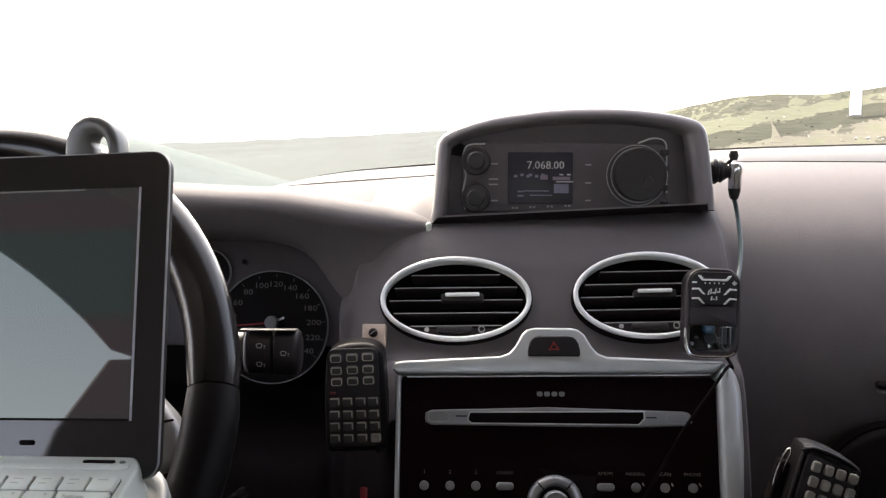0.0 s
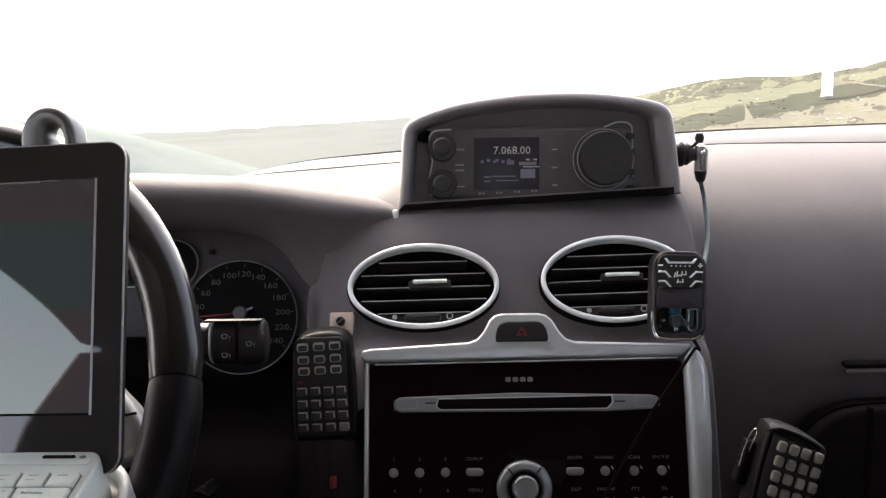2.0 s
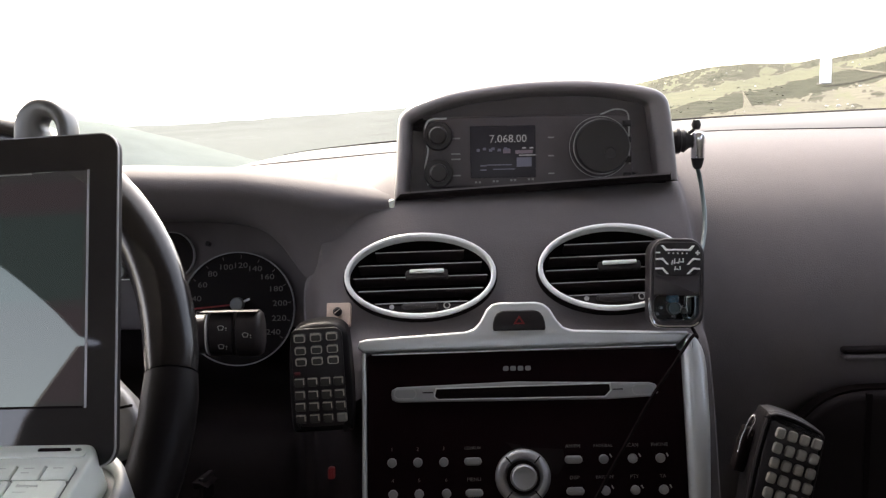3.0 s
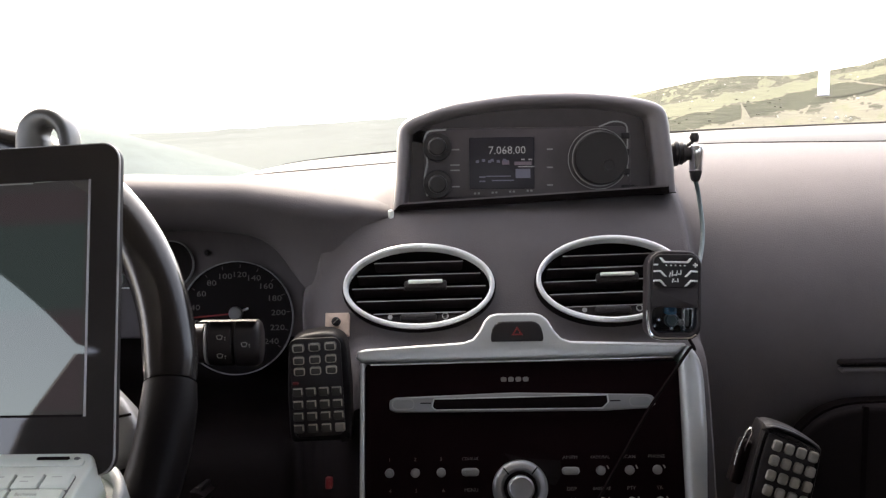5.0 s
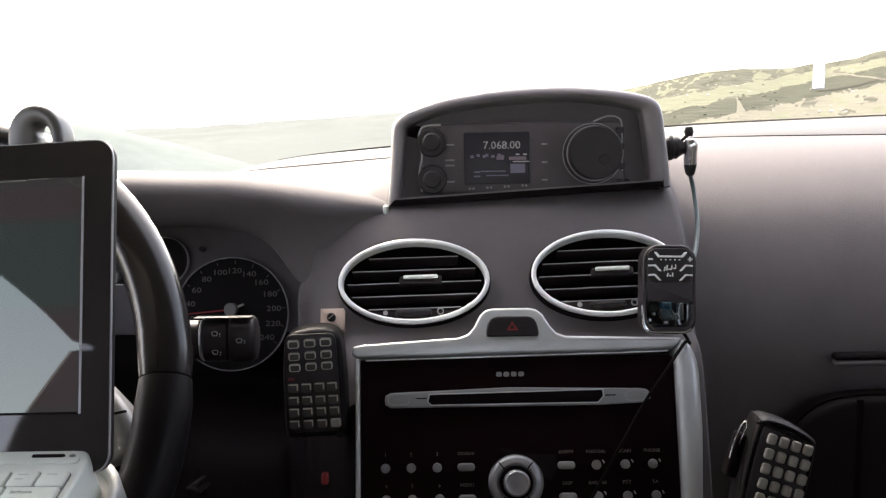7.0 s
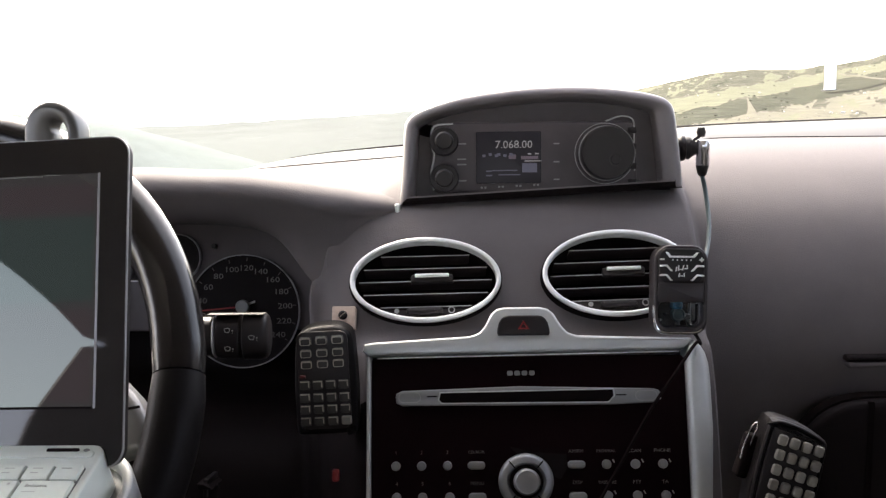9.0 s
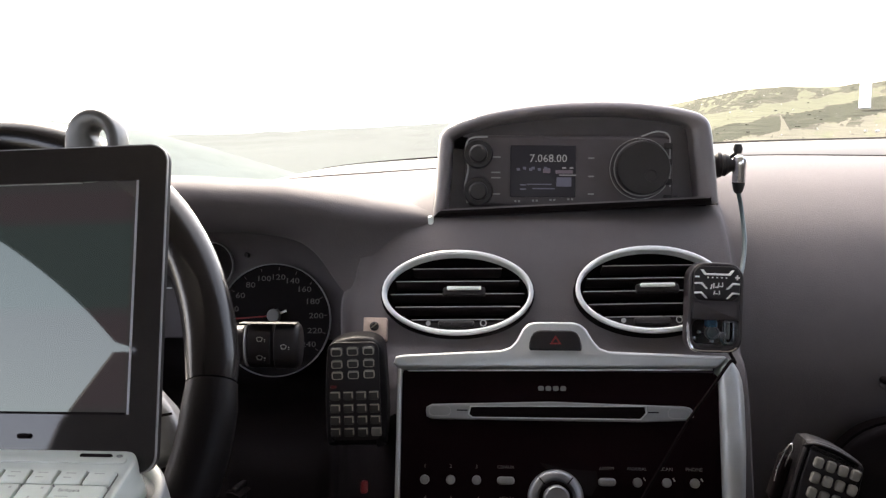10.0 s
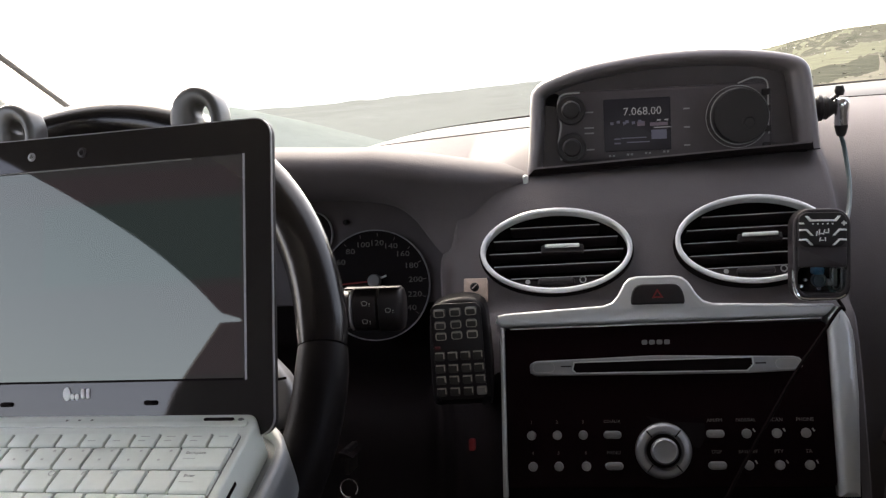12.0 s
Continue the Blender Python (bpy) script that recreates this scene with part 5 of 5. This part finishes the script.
for c in (Vector((-0.2265, 0.5789, 1.0852)), Vector((-0.3496, 0.5883, 1.0805))):
    b = bmesh.new()
    side, up, deep = Vector((0.98, -0.2, 0)), Vector((0.0, 0.1, 0.995)), Vector((0.2, 0.98, -0.1)).normalized()
    way = [(-0.0205 + 0.0015 * k, -0.05 + 0.01 * k, -1, 0) for k in range(5)] + [(-0.0142 * math.cos(radians(7.5 * k)), 0.0160 * math.sin(radians(7.5 * k)), -math.cos(radians(7.5 * k)), math.sin(radians(7.5 * k))) for k in range(25)] + [(0.0150, -0.008 - 0.008 * k, 1, 0) for k in range(4)]
    cut = [(p - 0.0012, q) for p, q in rounded(0.0084, 0.017, 0.0036, n=4)]
    rings = []
    for j, (x, y, nx, ny) in enumerate(way):      # thick where it leans on the wheel, thin at its free end
        grow = 3.0 - 2.4 * ease((j - 4) / 26)
        rings.append([])
        for p, q in cut:
            p = p if p > -0.0012 else -0.0012 + (p + 0.0012) * grow
            rings[-1].append(TI @ (c + side * (x + nx * p) + up * (y + ny * p) + deep * q))
    stack(b, rings)
    part("hook", b, HOOK, tray, "smooth grey hook over the wheel rim", smooth=50)

# ================================================================ hand microphones
hand = thing("hand_microphone", face(-0.0892, 0.676, 0.9025, 2, 0, 2.0), "black keypad hand microphone hung beside the car radio", "microphone")
shape = [(-0.0165, -0.0335), (0.018, -0.0335), (0.0222, -0.031), (0.0238, -0.005), (0.0234, 0.0205), (0.0226, 0.034), (0.0198, 0.0404), (0.0125, 0.0442), (0.003, 0.0448), (-0.0073, 0.0435), (-0.0140, 0.0402), (-0.0175, 0.034), (-0.0200, 0.0096), (-0.0205, -0.015), (-0.0200, -0.031)]
part("case", slab(bmesh.new(), [(p.x, p.y) for p in smooth_path([(x, y, 0) for x, y in shape + shape[:1]], 4)][:-1], -0.024, 0.0, 0.006, 4), MICBODY, hand)
part("face_plate", slab(bmesh.new(), rounded(0.036, 0.070, 0.006, 0.0013, 0.0065), -0.001, 0.0006, 0.0004), BLACK, hand)
for j, y in enumerate((0.0350, 0.0263, 0.0184)):
    for i, x in enumerate((-0.0102, 0.0011, 0.0122)):
        b = bmesh.new()
        rbox(b, 0.0088 if j == 0 else 0.0075, 0.0062, 0.0022, 0.0008, x, y + 0.0003 * i, 0.0, 0.0018)
        k = part("key", b, KEYDARK, hand)
        part("key_line", frame_ring(bmesh.new(), rounded(0.0078, 0.0056, 0.0016, x, y + 0.0003 * i), rounded(0.0062, 0.0040, 0.001, x, y + 0.0003 * i - 0.0004), 0.0015, 0.00235), HANDLINE, k)
for j, y in enumerate((0.0037, -0.0054, -0.0138, -0.0224)):
    for i, x in enumerate((-0.0122, -0.0031, 0.0060, 0.0149)):
        b = bmesh.new()
        rbox(b, 0.0072, 0.0064, 0.0022, 0.0007, x * (1 + 0.02 * j), y, 0.0, 0.0014)
        last = i == 3 and j == 3
        k = part("key", b, KEYGREY if last else KEYDARK, hand)
        part("key_line", slab(bmesh.new(), [(x * (1 + 0.02 * j) + q[0] * 0.001, y + q[1] * 0.001) for q in ((-3.2, 2.2), (-3.2, 3.0), (3.2, 3.0), (3.2, -1.5), (2.4, -1.5), (2.4, 2.2))][::-1], 0.0015, 0.00235), HANDLINE, k)
part("busy_lamp", rbox(bmesh.new(), 0.004, 0.002, 0.0012, 0.0005, -0.0135, 0.0100, 0.0), REDLAMP, hand, "small red lamp")
part("hanger", rbox(bmesh.new(), 0.012, 0.02, 0.05, 0.003, 0.006, 0.01, -0.072), BLACK, hand)

block = thing("wooden_block", face(-0.0793, 0.739, 0.9395, 22), "small pale wooden block screwed to the dashboard", "wooden block")
part("block", rbox(bmesh.new(), 0.0178, 0.0172, 0.03, 0.0008, 0, 0, -0.024), WOOD, block)
part("screw", lathe(bmesh.new(), [(0.0034, 0.0), (0.0034, 0.003), (0.002, 0.0048)], Matrix.Translation((-0.0005, 0.0015, 0.005)), 18), BLACK, block, "dark screw head")
part("screw_slot", bars(bmesh.new(), [(0, 0, 0.005, 0.0008)], 0.0098, Matrix.Translation((-0.0005, 0.0015, 0)) @ pose(0, 0, 0, 0, 0, 40)), CHROME, block)

mic = thing("fist_microphone", face(0.2092, 0.60, 0.8890, 8, -6, -17), "black fist microphone with pale grey square keys in a bracket", "microphone")
shape = [(-0.0035, -0.08), (0.036, -0.08), (0.0330, -0.03), (0.0298, 0.002), (0.0265, 0.0078), (0.012, 0.0118), (-0.002, 0.0125), (-0.0082, 0.0108), (-0.0112, 0.006), (-0.0100, -0.03)]
mic.scale = (0.955, 0.97, 1.0)
sp = [(p.x, p.y) for p in smooth_path([(x, y, 0) for x, y in shape + shape[:1]], 4)][:-1]
part("case", slab(bmesh.new(), sp, -0.03, -0.002, 0.007, 5), MICBODY, mic)
part("edge_trim", frame_ring(bmesh.new(), inset(sp, 0.0009), inset(sp, 0.0032), -0.006, -0.0008, 0.0016), MICBODY, mic)
part("face_plate", slab(bmesh.new(), inset(sp, 0.0042), -0.004, 0.0, 0.0006), BLACK, mic)
for j in range(6):
    for i in range(4):
        b = bmesh.new()
        rbox(b, 0.0060, 0.0070, 0.003, 0.0012, 0.0080 * i + 0.0009 * j, -0.0098 * j, 0.0, 0.0018)
        part("key", b, MICKEY, mic)
b = bmesh.new()
tube(b, smooth_path([(-0.0192, -0.022, -0.012), (-0.0196, -0.012, -0.012), (-0.0180, 0.001, -0.012), (-0.0160, 0.004, -0.012), (-0.0146, 0.001, -0.012), (-0.0152, -0.008, -0.014), (-0.013, -0.016, -0.02)], 6), 0.0008, n=8)
part("wire_clip", b, CHROME, mic, "bright bent wire clip")
part("clip_plate", rbox(bmesh.new(), 0.008, 0.03, 0.012, 0.002, -0.0140, -0.02, -0.028), MATT, mic)
part("bracket", rbox(bmesh.new(), 0.012, 0.03, 0.12, 0.003, 0.020, -0.03, -0.145), MATT, mic, "black bracket fixed to the dashboard")

# ================================================================ air freshener on the vent
fresh = thing("air_freshener", face(0.1676, 0.706, 0.9660, 8, 0, -1.5), "dark grey vent air freshener with silver fins and a clear window", "air freshener")
fresh.scale = (0.96, 0.97, 1.0)
so = rounded(0.0405, 0.0655, 0.0125, 0, 0, 8)
win = rounded(0.0345, 0.0195, 0.006, 0.0005, -0.0185, 8)
part("case", slab(bmesh.new(), [(x, y) for x, y in rounded(0.0405, 0.0385, 0.0125, 0, 0.0135, 8)], -0.014, 0.004, 0.005, 4), FRESHBODY, fresh)
part("rim", frame_ring(bmesh.new(), so, inset(so, 0.0032), -0.014, 0.0038, 0.0015), FRESHBODY, fresh)
part("face_plate", slab(bmesh.new(), rounded(0.0345, 0.0255, 0.007, 0, 0.0176, 8), 0.002, 0.0048, 0.0012), BLACK, fresh)
part("belt", slab(bmesh.new(), rounded(0.0345, 0.0145, 0.001, 0, -0.0022), -0.01, 0.0042, 0.001), FRESHBODY, fresh)
part("lower_frame", frame_ring(bmesh.new(), rounded(0.0405, 0.032, 0.009, 0, -0.0168, 8), win, -0.014, 0.0035, 0.0018), BLACK, fresh)
b = bmesh.new()
tube(b, smooth_path([(-0.0195, -0.012, 0.002), (-0.0196, -0.0225, 0.003), (-0.0165, -0.0305, 0.003), (-0.01, -0.0325, 0.003), (0.0, -0.0325, 0.003), (0.011, -0.0322, 0.003), (0.0165, -0.0295, 0.003)], 6), 0.0013, n=8)
part("chrome_lip", b, CHROME, fresh, "bright chrome lower lip")
part("back_shell", slab(bmesh.new(), rounded(0.036, 0.021, 0.006, 0, -0.0185), -0.014, -0.012), MATT, fresh)
part("gel_bottle", rbox(bmesh.new(), 0.0085, 0.006, 0.008, 0.0025, -0.0005, -0.0125, -0.011, 0.002), BLUEGEL, fresh, "blue scent bottle")
part("bottle_neck", lathe(bmesh.new(), [(0.0052, -0.011), (0.0052, -0.0055), (0.0044, -0.0045), (0.0036, -0.005), (0.0036, -0.0062), (0.002, -0.0062)], Matrix.Translation((0.0005, -0.0195, 0)), 24), CABLE, fresh, "dark blue bottle neck")
part("glass_edge", frame_ring(bmesh.new(), rounded(0.0075, 0.0165, 0.0015, 0.0122, -0.0185), rounded(0.0058, 0.0148, 0.001, 0.0122, -0.0185), -0.006, -0.0035), CHROME, fresh, "bright edge of the clear inner shell")
part("metal_bracket", rbox(bmesh.new(), 0.0045, 0.013, 0.005, 0.001, 0.0112, -0.0175, -0.011), BUTTON, fresh)
part("wick", lathe(bmesh.new(), [(0.0026, -0.011), (0.0026, -0.004), (0.002, -0.003)], Matrix.Translation((0.0072, -0.0212, 0)), 20), BUTTON, fresh)
for x, y, r in ((-0.0105, -0.019, 0.0014), (-0.0135, -0.0235, 0.0016), (-0.001, -0.0255, 0.002)):
    part("stud", lathe(bmesh.new(), [(r, -0.01), (r, -0.002), (r * 0.6, -0.001)], Matrix.Translation((x, y, 0)), 14), CHROME, fresh)
pane = part("window_pane", slab(bmesh.new(), win, 0.001, 0.0016), CLEAR, fresh, "clear plastic window")
pane.visible_shadow = False
for s in (1, -1):
    for y0 in (0.0180, 0.0110):
        b = bmesh.new()
        slab(b, [(s * a, c) for a, c in ((0.0165, y0), (0.0112, y0 + 0.0003), (0.0066, y0 - 0.0046), (0.0084, y0 - 0.0046), (0.0118, y0 - 0.0011), (0.0165, y0 - 0.0013))][::(1 if s < 0 else -1)][::-1], 0.0045, 0.0062, 0.0004)
        part("fin", b, PRINT, fresh, "silver fin")
b = bmesh.new()
slab(b, [(-0.0125, 0.0275), (-0.0095, 0.0235), (0.0095, 0.0235), (0.0125, 0.0275), (0.0105, 0.0275), (0.0082, 0.0249), (-0.0082, 0.0249), (-0.0105, 0.0275)], 0.0045, 0.0060, 0.0004)
part("head_fin", b, PRINT, fresh, "silver fin")
part("plus_minus_marks", bars(bmesh.new(), [(-0.0148, 0.0222, 0.0035, 0.0012), (0.0148, 0.0222, 0.0035, 0.0012), (0.0148, 0.0222, 0.0012, 0.0035)] + [(-0.0068 + 0.0034 * k, 0.0218, 0.0012, 0.0009) for k in range(5)], 0.0047), PRINT, fresh)
b = bmesh.new()
for k, (x, y, w, h) in enumerate(((-0.0048, 0.0128, 0.0012, 0.0045), (-0.0028, 0.0136, 0.0012, 0.0052), (-0.0006, 0.0126, 0.003, 0.0011), (0.0012, 0.0138, 0.0011, 0.005), (0.0034, 0.0132, 0.0032, 0.0011), (0.0048, 0.0146, 0.0011, 0.004), (-0.0022, 0.0084, 0.0012, 0.0038), (-0.0002, 0.0078, 0.0026, 0.001), (0.0022, 0.0086, 0.0011, 0.0036))):
    bars(b, [(0, 0, w * 0.8, h * 0.8)], 0.0047, Matrix.Translation((x * 0.85, y + 0.0022, 0)) @ pose(0, 0, 0, 0, 0, -14 + 9 * (k % 3)))
part("maker_mark", b, PRINT, fresh, "white maker's mark drawn as plain strokes")
part("vent_clip", rbox(bmesh.new(), 0.01, 0.012, 0.035, 0.002, -0.004, 0.004, -0.047), BLACK, fresh)
